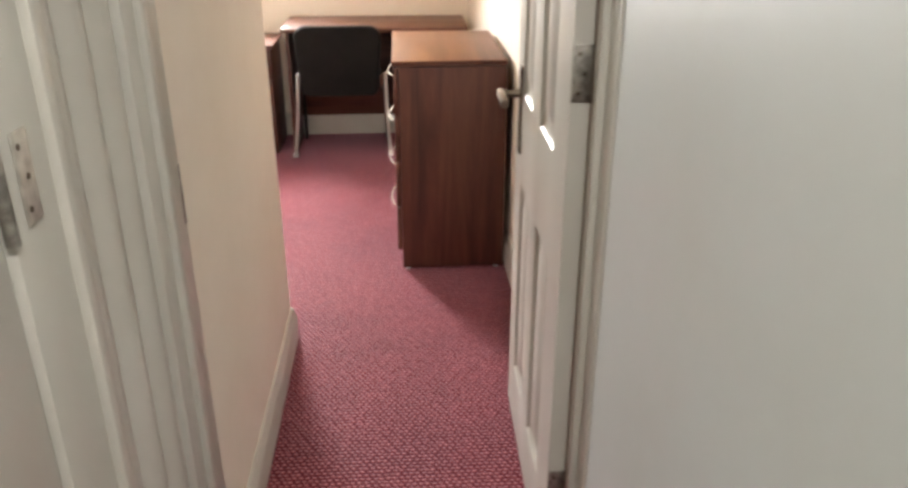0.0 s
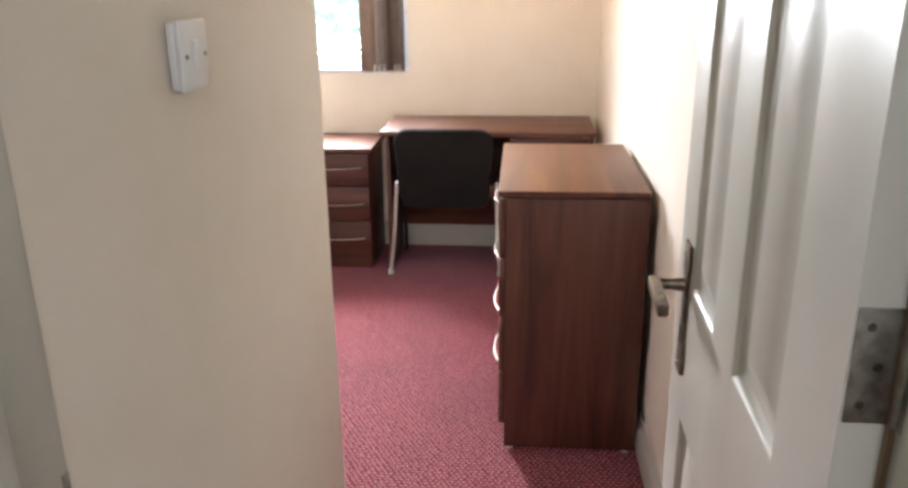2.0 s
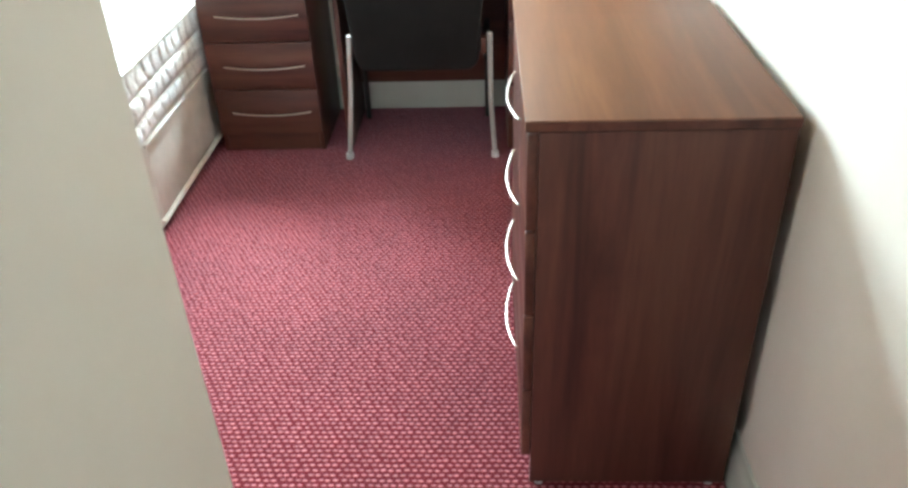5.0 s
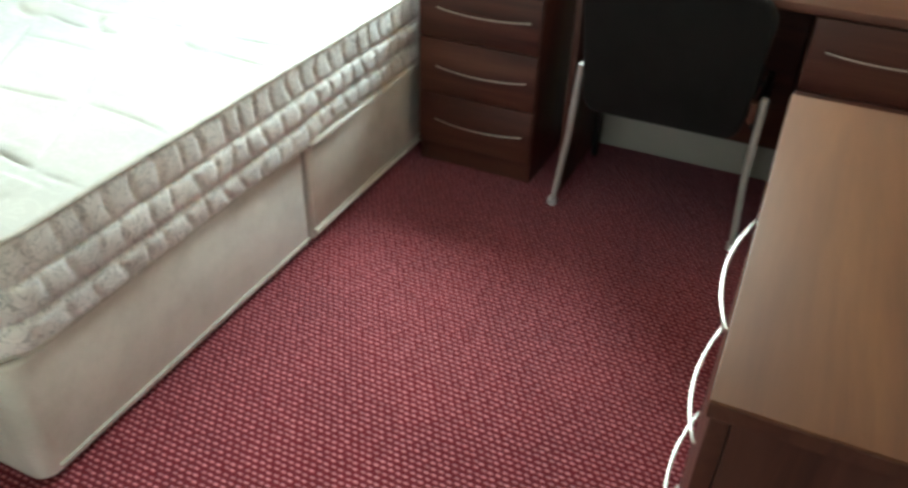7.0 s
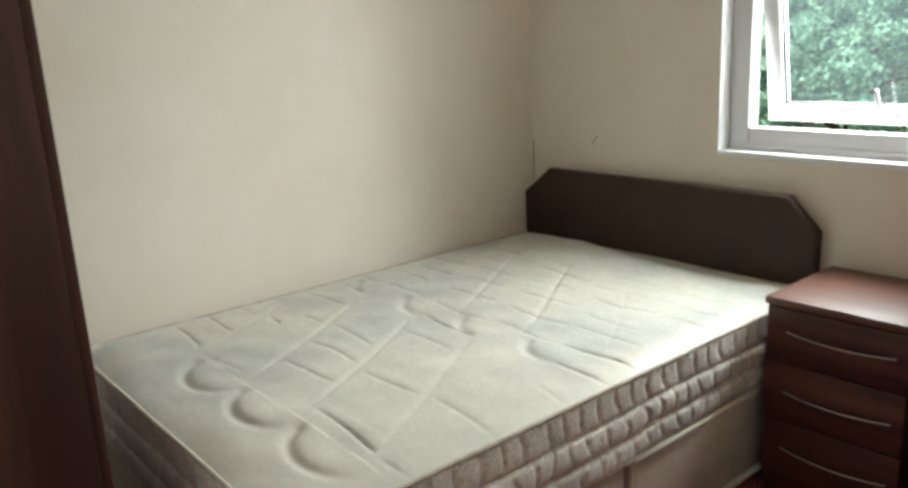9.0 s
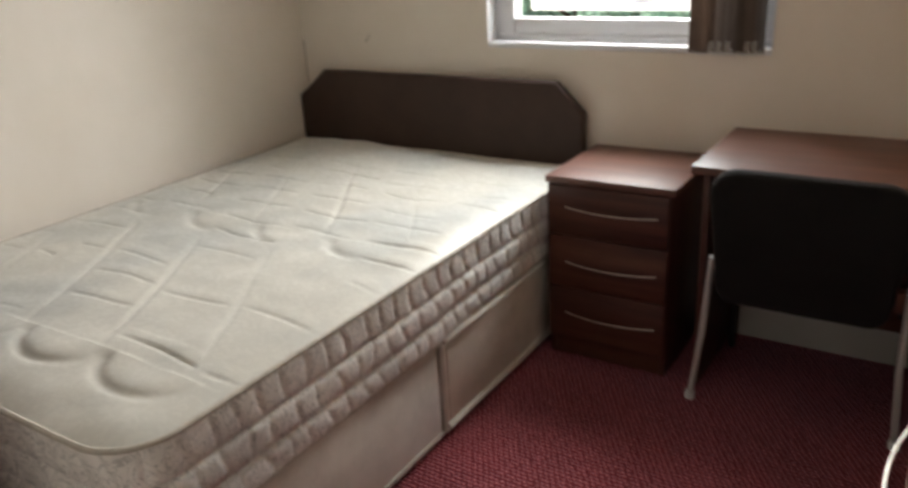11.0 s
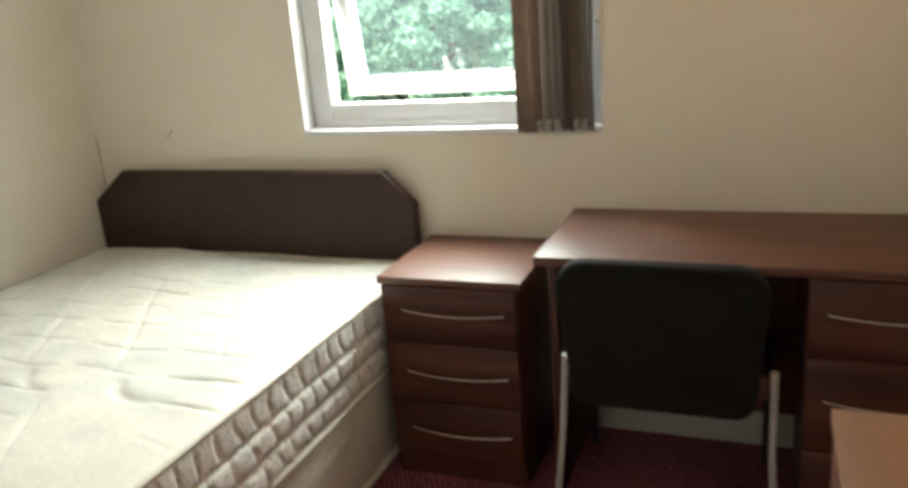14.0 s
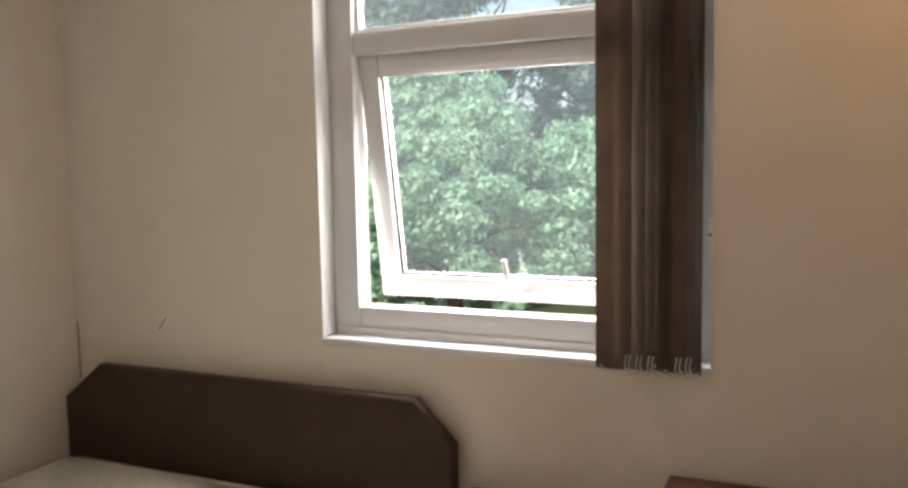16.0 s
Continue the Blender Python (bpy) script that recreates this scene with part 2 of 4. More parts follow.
# the wardrobe's copy of the walnut, darkened for the shade it stands in
M_SHADED_WALNUT = walnut("shaded_walnut", "z", 0.75, 0.4)
M_SILVER = metal("satin_silver", (0.56, 0.51, 0.45), 0.42, 0.12)
M_CHROME = painted("silver_leg_paint", (0.56, 0.56, 0.55), 0.30, 0.08, 150.0, 0.0003, 0.6)
M_BRONZE = metal("worn_bronze", (0.22, 0.18, 0.14), 0.44, 0.5)
M_HINGE = metal("dull_steel", (0.45, 0.43, 0.39), 0.42, 0.45)
M_BLACK = fabric("black_fabric", (0.012, 0.011, 0.011), (0.008, 0.0075, 0.0075), 700, 0.9, 9, 0.05)
M_BLACKPL = painted("black_plastic", (0.02, 0.018, 0.017), 0.45, 0.1)
M_ARM = painted("brown_plastic", (0.12, 0.045, 0.03), 0.4, 0.1)
M_TICK = damask("cream_ticking", (0.565, 0.55, 0.485), (0.455, 0.465, 0.43), 0.03, 7.0, 0.42)
M_BORDER = damask("damask_border", (0.86, 0.84, 0.79), (0.66, 0.65, 0.62), 0.5, 6.5)
# paler than the ticking: the glint along stretched seams put into colour
M_SEAM_GLINT = fabric("seam_glint", (0.60, 0.585, 0.52), (0.50, 0.50, 0.455), 500, 0.4, 20.0, 0.2, 0.2)
M_PIPE = fabric("mattress_tape", (0.55, 0.51, 0.43), (0.42, 0.39, 0.33), 600, 0.6, 20.0, 0.2, 0.3)
M_DIVAN = fabric("divan_cover", (0.74, 0.70, 0.62), (0.57, 0.53, 0.46), 400, 0.55, 4.0, 0.3, 0.25)
M_LEATHER = fabric("brown_vinyl", (0.055, 0.033, 0.026), (0.042, 0.025, 0.020), 260, 0.5, 5, 0.05, 0.25)
M_BLIND = fabric("brown_blind_cloth", (0.135, 0.100, 0.078), (0.110, 0.080, 0.064), 500, 0.85, 12, 0.1)
M_PLATE = metal("pale_steel", (0.72, 0.71, 0.66), 0.45, 0.25)
M_CHAIN = painted("white_chain", (0.55, 0.53, 0.50), 0.4, 0.05)
M_STRIP = painted("brown_strip", (0.30, 0.20, 0.13), 0.6, 0.1)
M_CRACK = painted("crack_dark", (0.16, 0.13, 0.09), 0.9, 0.2)
M_BARK = fabric("bark", (0.10, 0.075, 0.055), (0.06, 0.045, 0.035), 60, 0.95, 12, 0)
M_SOIL = fabric("lawn_ground", (0.06, 0.085, 0.035), (0.05, 0.05, 0.03), 40, 0.95, 1.5, 0)
M_BRICK = fabric("brick_outside", (0.30, 0.16, 0.11), (0.22, 0.12, 0.09), 90, 0.9, 12, 0)
# teal in the leaf colours stands for the haze over the view
M_LEAF_A = leaf_material("leaf_bright", (0.020, 0.070, 0.062), (0.40, 0.62, 0.47))
M_LEAF_B = leaf_material("leaf_dark", (0.035, 0.09, 0.09), (0.10, 0.19, 0.17))
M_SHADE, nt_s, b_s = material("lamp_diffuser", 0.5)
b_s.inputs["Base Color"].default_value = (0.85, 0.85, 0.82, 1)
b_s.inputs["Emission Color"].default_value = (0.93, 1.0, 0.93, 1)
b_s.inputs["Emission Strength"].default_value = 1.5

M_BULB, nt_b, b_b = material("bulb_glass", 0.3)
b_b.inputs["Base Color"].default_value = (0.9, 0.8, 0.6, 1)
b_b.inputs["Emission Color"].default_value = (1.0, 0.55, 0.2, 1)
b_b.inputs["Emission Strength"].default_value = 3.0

M_GLASS = bpy.data.materials.new("window_glass")
M_GLASS.use_nodes = True
g_nt = M_GLASS.node_tree
g_nt.nodes.clear()
g_out = g_nt.nodes.new("ShaderNodeOutputMaterial")
g_tr = g_nt.nodes.new("ShaderNodeBsdfTransparent")
g_tr.inputs[0].default_value = (0.93, 0.97, 0.96, 1)
g_gl = g_nt.nodes.new("ShaderNodeBsdfGlossy")
g_gl.inputs["Roughness"].default_value = 0.02
g_mx = g_nt.nodes.new("ShaderNodeMixShader")
g_fr = g_nt.nodes.new("ShaderNodeFresnel")
g_fr.inputs["IOR"].default_value = 1.5
g_nt.links.new(g_fr.outputs[0], g_mx.inputs[0])
g_nt.links.new(g_tr.outputs[0], g_mx.inputs[1])
g_nt.links.new(g_gl.outputs[0], g_mx.inputs[2])
# faint blue haze mixed into the glass to veil the view
g_haze = g_nt.nodes.new("ShaderNodeBsdfTranslucent")
g_haze.inputs[0].default_value = (0.75, 0.88, 0.95, 1)
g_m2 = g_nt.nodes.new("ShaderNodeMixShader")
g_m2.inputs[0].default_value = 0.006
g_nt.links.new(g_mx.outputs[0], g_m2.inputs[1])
g_nt.links.new(g_haze.outputs[0], g_m2.inputs[2])
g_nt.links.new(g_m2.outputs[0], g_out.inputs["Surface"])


# ---- builders ----
def thing(name, at, label, category, group="", kind=""):
    e = new(name)
    e.location = at
    e.empty_display_size = 0.05
    return tagged(e, label, category, group, kind)


def root_place(ob):
    while ob.parent:
        ob = ob.parent
    return Vector(ob.location)


def finish(name, bm, mat, smooth=False):
    me = bpy.data.meshes.new(name)
    bmesh.ops.recalc_face_normals(bm, faces=bm.faces)
    bm.to_mesh(me)
    bm.free()
    me.materials.append(mat)
    if smooth:
        me.polygons.foreach_set("use_smooth", [True] * len(me.polygons))
        me.set_sharp_from_angle(angle=radians(40))
    return new(name, me)


def part(name, bm, mat, parent, label="", smooth=True):
    """A bmesh in world metres as one mesh under a thing or part."""
    bmesh.ops.translate(bm, verts=bm.verts, vec=-root_place(parent))
    ob = finish(name, bm, mat, smooth)
    ob.parent = parent
    return tagged(ob, label)


def solid(name, bm, mat, label, category, kind="structure", smooth=False):
    return tagged(finish(name, bm, mat, smooth), label, category, "", kind)


def box(x0, x1, y0, y1, z0, z1, bevel=0.0, bm=None, seg=2):
    own = bmesh.new()
    bmesh.ops.create_cube(own, size=1)
    bmesh.ops.scale(own, vec=(x1 - x0, y1 - y0, z1 - z0), verts=own.verts)
    bmesh.ops.translate(own, vec=((x0 + x1) / 2, (y0 + y1) / 2, (z0 + z1) / 2), verts=own.verts)
    if bevel:
        bmesh.ops.bevel(own, geom=own.edges[:], offset=bevel, segments=seg, affect="EDGES", profile=0.5)
    if bm is None:
        return own
    return join(bm, own)


def join(bm, other):
    me = bpy.data.meshes.new("tmp")
    other.to_mesh(me)
    other.free()
    bm.from_mesh(me)
    bpy.data.meshes.remove(me)
    return bm


def tube(points, radius, sides=10, bm=None, flat=1.0):
    """A rod through the points; flat squeezes it upright."""
    bm = bm or bmesh.new()
    pts = [Vector(p) for p in points]
    rings = []
    for i, p in enumerate(pts):
        d = (pts[min(i + 1, len(pts) - 1)] - pts[max(i - 1, 0)]).normalized()
        ref = Vector((0, 0, 1)) if abs(d.z) < 0.9 else Vector((1, 0, 0))
        a = d.cross(ref).normalized()
        b = a.cross(d).normalized()
        r = radius[i] if isinstance(radius, (list, tuple)) else radius
        rings.append([bm.verts.new(p + a * r * math.cos(q) + b * r * flat * math.sin(q))
                      for q in (2 * math.pi * k / sides for k in range(sides))])
    for u, w in zip(rings, rings[1:]):
        for k in range(sides):
            bm.faces.new((u[k], u[(k + 1) % sides], w[(k + 1) % sides], w[k]))
    bm.faces.new(rings[0])
    bm.faces.new(rings[-1][::-1])
    return bm


def extrude_profile(profile, path_axis, a, b, at=(0, 0)):
    """A closed profile of (across, up) swept along x or y from a to b."""
    bm = bmesh.new()
    ends = []
    for s in (a, b):
        row = []
        for u, w in profile:
            co = (s, at[0] + u, at[1] + w) if path_axis == "x" else (at[0] + u, s, at[1] + w)
            row.append(bm.verts.new(co))
        ends.append(row)
    n = len(profile)
    for k in range(n):
        bm.faces.new((ends[0][k], ends[0][(k + 1) % n], ends[1][(k + 1) % n], ends[1][k]))
    bm.faces.new(ends[0][::-1])
    bm.faces.new(ends[1])
    return bm


def prism(outline, axis, lo, hi, bevel=0.0, seg=2):
    """An outline of 2D points made solid between lo and hi along an axis; outline is (x, z) for y, (x, y) for z, (y, z) for x."""
    bm = bmesh.new()
    def co(p, s):
        return {"x": (s, p[0], p[1]), "y": (p[0], s, p[1]), "z": (p[0], p[1], s)}[axis]
    a = [bm.verts.new(co(p, lo)) for p in outline]
    b = [bm.verts.new(co(p, hi)) for p in outline]
    n = len(outline)
    for k in range(n):
        bm.faces.new((a[k], a[(k + 1) % n], b[(k + 1) % n], b[k]))
    bm.faces.new(a[::-1])
    bm.faces.new(b)
    bmesh.ops.recalc_face_normals(bm, faces=bm.faces)
    if bevel:
        caps = [e for e in bm.edges if any(len(f.verts) == n for f in e.link_faces)]
        bmesh.ops.bevel(bm, geom=caps, offset=bevel, segments=seg, affect="EDGES", profile=0.5)
    return bm


def rounded(x0, x1, y0, y1, r, n=6):
    """A rounded rectangle; r is one radius or four, from the corner (x0, y0) round to (x0, y1)."""
    rr = r if isinstance(r, (list, tuple)) else [r] * 4
    pts = []
    for (cx, cy, a), q in zip(((x0, y0, 180), (x1, y0, 270), (x1, y1, 0), (x0, y1, 90)), rr):
        ox = cx + q if cx == x0 else cx - q
        oy = cy + q if cy == y0 else cy - q
        for k in range(n + 1):
            t = radians(a + 90 * k / n)
            pts.append((ox + q * math.cos(t), oy + q * math.sin(t)))
    return pts


# ---- the plan ----
XR, XL = 0.038, -2.95          # side walls of the bedroom
YB = -2.652                    # wall behind the bed's foot
XP = -0.808                    # entry passage, inner wall
YD = -3.75                     # bedroom side of the door frame
YL0, YL1 = -4.21, -3.93        # lobby between the two frames
H = 2.4
WX0, WX1, WZ0, WZ1 = -2.007, -0.979, 0.979, 2.18

bm = box(XL - 0.2, XR + 0.2, YB - 0.12, 0.0, -0.12, 0.0)
box(-1.5, XR + 0.2, -6.72, YB - 0.12, -0.12, 0.0, bm=bm)
solid("floor", bm, M_CARPET, "worn red loop-pile carpet with pale knots", "floor")
bm = box(XL - 0.2, XR + 0.2, YB - 0.12, 0.25, H, H + 0.12)
box(-1.5, XR + 0.2, -6.72, YB - 0.12, H, H + 0.12, bm=bm)
solid("ceiling", bm, M_CEIL, "plain white painted ceiling", "ceiling")

bm = bmesh.new()
for a in ((XL - 0.2, WX0, 0, 0.25, -0.3, H), (WX1, XR + 0.2, 0, 0.25, -0.3, H), (WX0, WX1, 0, 0.25, -0.3, WZ0), (WX0, WX1, 0, 0.25, WZ1, H)):
    box(*a, bm=bm)
wall_north = solid("wall_north", bm, M_WALL, "cream painted plaster wall with a window opening", "wall")
solid("wall_east", box(XR, XR + 0.2, -3.80, 0, 0, H), M_WALL, "cream painted plaster wall beside the desk", "wall")
solid("wall_west", box(XL - 0.2, XL, YB, 0, 0, H), M_WALL, "cream painted plaster wall along the bed", "wall")
bm = box(XL - 0.2, XP, YB - 0.12, YB, 0, H)
box(XP - 0.12, XP, YD, YB - 0.12, 0, H, bm=bm)
solid("wall_south", bm, M_WALL, "cream painted wall with an outer corner at the entry", "wall")

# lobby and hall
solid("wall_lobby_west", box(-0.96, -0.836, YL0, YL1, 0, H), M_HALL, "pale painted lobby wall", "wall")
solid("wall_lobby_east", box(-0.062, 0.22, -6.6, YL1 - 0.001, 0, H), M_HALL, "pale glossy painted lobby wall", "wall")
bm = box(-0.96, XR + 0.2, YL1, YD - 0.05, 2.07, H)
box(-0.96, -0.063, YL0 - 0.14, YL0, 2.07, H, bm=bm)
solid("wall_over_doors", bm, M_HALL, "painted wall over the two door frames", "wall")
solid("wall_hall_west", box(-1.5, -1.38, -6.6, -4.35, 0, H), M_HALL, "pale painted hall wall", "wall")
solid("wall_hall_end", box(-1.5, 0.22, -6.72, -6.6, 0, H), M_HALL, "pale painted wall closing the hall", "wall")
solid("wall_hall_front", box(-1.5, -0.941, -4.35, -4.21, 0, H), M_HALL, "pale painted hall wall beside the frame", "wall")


def skirting(axis, a, b, at, side, name="baseboard", tall=0.12):
    """A moulded white skirting board on a wall; side is the way it stands out."""
    p = [(0, 0), (0.018, 0), (0.018, tall - 0.035), (0.014, tall - 0.022), (0.009, tall - 0.014), (0.006, tall - 0.002), (0, tall)]
    bm = extrude_profile([(side * u, w) for u, w in p], axis, a, b, (at, 0.0))
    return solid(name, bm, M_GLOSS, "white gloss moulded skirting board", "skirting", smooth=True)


skirting("x", XL, XR - 0.018, 0.0, -1, tall=0.14)
skirting("y", -3.78, -0.0185, XR, -1)
skirting("y", YB + 0.018, -0.0185, XL, 1)
skirting("y", YD + 0.001, YB + 0.018, XP, 1)
skirting("x", XL, XP, YB, 1)


def door_frame(name, y0, y1, xl, xr, stop0, stop1, label, both=True):
    """Lining of two jambs and a head, with planted stops and moulded architraves."""
    f = thing(name, (xl, y0, 0), label, "door frame", kind="structure")
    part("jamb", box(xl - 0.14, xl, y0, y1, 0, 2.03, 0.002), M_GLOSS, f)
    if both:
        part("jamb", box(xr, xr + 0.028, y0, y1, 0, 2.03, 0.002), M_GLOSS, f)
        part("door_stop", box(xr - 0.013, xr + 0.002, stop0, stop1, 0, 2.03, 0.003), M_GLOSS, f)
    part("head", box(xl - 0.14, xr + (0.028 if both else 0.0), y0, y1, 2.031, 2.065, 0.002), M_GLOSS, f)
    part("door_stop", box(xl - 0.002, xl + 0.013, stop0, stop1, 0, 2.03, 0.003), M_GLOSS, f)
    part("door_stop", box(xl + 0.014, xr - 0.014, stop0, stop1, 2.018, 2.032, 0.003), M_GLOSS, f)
    return f


frame_a = door_frame("door_frame_1", YL1, YD, -0.806, -0.066, -3.87, -3.835, "white gloss door lining with a strike plate")
bm = box(-0.8075, -0.8045, -3.762, -3.7515, 0.90, 1.015, 0.001)
strike = part("strike_plate", bm, M_HINGE, frame_a, "dull steel strike plate")
frame_b = door_frame("door_frame_2", YL0 - 0.174, YL0, -0.80, -0.063, -4.27, -4.24, "white gloss door lining of the lobby", False)


def cover_strip(y0, y1, x, side):
    w = y1 - y0
    p = [(0, 0), (0, 0.10), (0.25, 0.62), (0.45, 0.85), (0.62, 1.0), (0.82, 0.9), (0.93, 0.55), (1, 0.5), (1, 0)]
    bm = prism([(x + side * q * 0.022, y0 + u * w) for u, q in p], "z", 0, 2.05)
    return solid("trim", bm, M_GLOSS, "white gloss moulded architrave strip", "architrave", smooth=True)


cover_strip(YL0 + 0.001, YL0 + 0.075, -0.837, 1)
cover_strip(YL1 - 0.075, YL1 - 0.001, -0.837, 1)
cover_strip(-4.11, -4.03, -0.837, 1)


def hinge_leaf(parent, x0, x1, y, z0, facing=-1, along="x"):
    """A butt hinge: leaf, knuckle and screws."""
    if along == "x":
        leaf = box(x0, x1, y + facing * 0.0025, y, z0, z0 + 0.10, 0.0008)
    else:
        leaf = box(y, y + facing * 0.0025, x0, x1, z0, z0 + 0.10, 0.0008)
    h = part("hinge", leaf, M_HINGE if along == "x" else M_PLATE, parent, "dull steel butt hinge")
    for k, (u, w) in enumerate(((0.3, 0.016), (0.55, 0.05), (0.3, 0.084))):
        s = bmesh.new()
        bmesh.ops.create_cone(s, cap_ends=True, segments=10, radius1=0.004, radius2=0.003, depth=0.0016)
        q = x0 + (x1 - x0) * u
        if along == "x":
            bmesh.ops.rotate(s, matrix=Matrix.Rotation(radians(90), 3, "X"), verts=s.verts)
            bmesh.ops.translate(s, vec=(q, y + facing * 0.003, z0 + w), verts=s.verts)
        else:
            bmesh.ops.rotate(s, matrix=Matrix.Rotation(radians(90), 3, "Y"), verts=s.verts)
            bmesh.ops.translate(s, vec=(y + facing * 0.003, q, z0 + w), verts=s.verts)
        part("screw", s, M_BRONZE, h)
    return h


def panel_door(name, x_face, x_back, y0, y1, label):
    """An open four-panel moulded door lying along y, its room face at x_face."""
    d = thing(name, (x_face, y0, 0.0), label, "door", kind="structure")
    zt = 2.0
    s = 1 if x_back > x_face else -1
    cols = [(y0 + 0.148, y0 + 0.340), (y0 + 0.455, y0 + 0.635)]
    rows = [(0.18, 0.755), (0.985, 1.86)]
    bm = bmesh.new()
    ys = sorted({y0, y1, *[v for c in cols for v in c]})
    zs = sorted({0.008, zt, *[v for r in rows for v in r]})
    for ya, yb in zip(ys, ys[1:]):
        for za, zb in zip(zs, zs[1:]):
            if (ya, yb) in cols and (za, zb) in rows:
                continue
            for x in (x_face, x_back):
                bm.faces.new([bm.verts.new((x, *c)) for c in ((ya, za), (yb, za), (yb, zb), (ya, zb))])
    for (ya, yb, za, zb) in ((y0, y1, 0.008, 0.008), (y0, y1, zt, zt), (y0, y0, 0.008, zt), (y1, y1, 0.008, zt)):
        if za == zb:
            c = ((x_face, ya, za), (x_back, ya, za), (x_back, yb, za), (x_face, yb, za))
        else:
            c = ((x_face, ya, za), (x_back, ya, za), (x_back, ya, zb), (x_face, ya, zb))
        bm.faces.new([bm.verts.new(v) for v in c])
    # sunk mouldings and raised fields
    for x, way in ((x_face, s), (x_back, -s)):
        for ya, yb in cols:
            for za, zb in rows:
                loops = []
                for inset, depth in ((0, 0), (0.004, 0.003), (0.010, 0.009), (0.018, 0.012), (0.030, 0.012), (0.052, 0.005), (0.056, 0.003)):
                    loops.append([bm.verts.new((x + way * depth, *c)) for c in
                                  ((ya + inset, za + inset), (yb - inset, za + inset), (yb - inset, zb - inset), (ya + inset, zb - inset))])
                for u, w in zip(loops, loops[1:]):
                    for k in range(4):
                        bm.faces.new((u[k], u[(k + 1) % 4], w[(k + 1) % 4], w[k]))
                bm.faces.new(loops[-1])
    bmesh.ops.remove_doubles(bm, verts=bm.verts, dist=0.0004)
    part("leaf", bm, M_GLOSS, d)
    return d


door_1 = panel_door("door_1", -0.109, -0.069, -3.797, -3.055, "white gloss four-panel door standing wide open")
hinge_leaf(door_1, -0.107, -0.070, -3.7975, 1.125)
hinge_leaf(door_1, -0.107, -0.070, -3.7975, 0.22)
hinge_leaf(door_1, -0.107, -0.070, -3.7975, 1.72)
for z in (1.125, 0.22, 1.72):
    part("hinge_knuckle", tube([(-0.0665, -3.804, z), (-0.0665, -3.804, z + 0.10)], 0.0058), M_HINGE, door_1)


def lever_handle(parent, x, y, z0, z1, way):
    """Backplate with a stepped outline, neck and angular lever."""
    w = 0.021
    out = [(y - w, z0), (y + w, z0), (y + w, z0 + 0.045), (y + w * 0.72, z0 + 0.058), (y + w * 0.72, z1 - 0.058), (y + w, z1 - 0.045),
           (y + w, z1), (y - w, z1), (y - w, z1 - 0.045), (y - w * 0.72, z1 - 0.058), (y - w * 0.72, z0 + 0.058), (y - w, z0 + 0.045)]
    bm = prism(out, "x", x - 0.007, x - 0.0005, 0.0015)
    plate = part("handle_plate", bm, M_BRONZE, parent, "worn bronze backplate")
    zc = z0 + 0.155
    part("handle_neck", tube([(x - 0.006, y, zc), (x - 0.03, y, zc), (x - 0.052, y, zc)], [0.012, 0.009, 0.010], 12), M_BRONZE, plate)
    lever = box(x - 0.064, x - 0.046, y + way * 0.115 if way < 0 else y - 0.014, y + 0.014 if way < 0 else y + 0.115, zc - 0.011, zc + 0.011, 0.004)
    part("lever", lever, M_BRONZE, plate)
    for z in (z0 + 0.015, z1 - 0.015):
        s = bmesh.new()
        bmesh.ops.create_uvsphere(s, u_segments=10, v_segments=6, radius=0.004)
        bmesh.ops.translate(s, vec=(x - 0.007, y, z), verts=s.verts)
        part("screw", s, M_HINGE, plate)
    s = box(x - 0.0085, x - 0.006, y - 0.004, y + 0.004, z0 + 0.055, z0 + 0.082, 0.001)
    part("keyhole", s, M_BLACKPL, plate)


lever_handle(door_1, -0.109, -3.142, 0.833, 1.060, -1)
door_1.rotation_euler[2] = radians(-1.5)
for z in (1.125, 0.22, 1.72):
    part("hinge_leaf", box(-0.0695, -0.0655, -3.834, -3.8095, z, z + 0.10, 0.0006), M_HINGE, frame_a, "dull steel hinge leaf")
part("draught_strip", box(-0.0725, -0.0665, -3.8035, -3.799, 0.01, 2.0), M_STRIP, frame_a, "brown strip in the hinge gap")

# second door, folded back in the hall
door_2 = thing("door_2", (-0.845, -4.35, 0), "white painted flush door folded back in the hall", "door", kind="structure")
part("leaf", box(-0.846, -0.806, -5.09, -4.396, 0.008, 2.0, 0.002), M_GLOSS, door_2)
hinge_leaf(door_2, -4.352, -4.316, -0.799, 1.14, 1, "y")
part("hinge_knuckle", tube([(-0.799, -4.390, 1.135), (-0.799, -4.390, 1.235)], 0.0075), M_HINGE, door_2)

# unseen hall ceiling lamp, added behind the start of the walk as fill
hall_fill_lamp = thing("added_ceiling_lamp", (-0.28, -5.5, H), "unseen round white ceiling lamp added to light the hall", "lamp")
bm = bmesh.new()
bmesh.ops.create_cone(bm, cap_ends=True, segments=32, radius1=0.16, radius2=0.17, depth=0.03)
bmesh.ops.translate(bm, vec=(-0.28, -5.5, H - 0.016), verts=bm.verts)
part("base", bm, M_PVC, hall_fill_lamp)
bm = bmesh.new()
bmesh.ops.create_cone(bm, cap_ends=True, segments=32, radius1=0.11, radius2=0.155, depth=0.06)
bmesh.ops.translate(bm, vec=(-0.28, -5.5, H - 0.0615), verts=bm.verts)
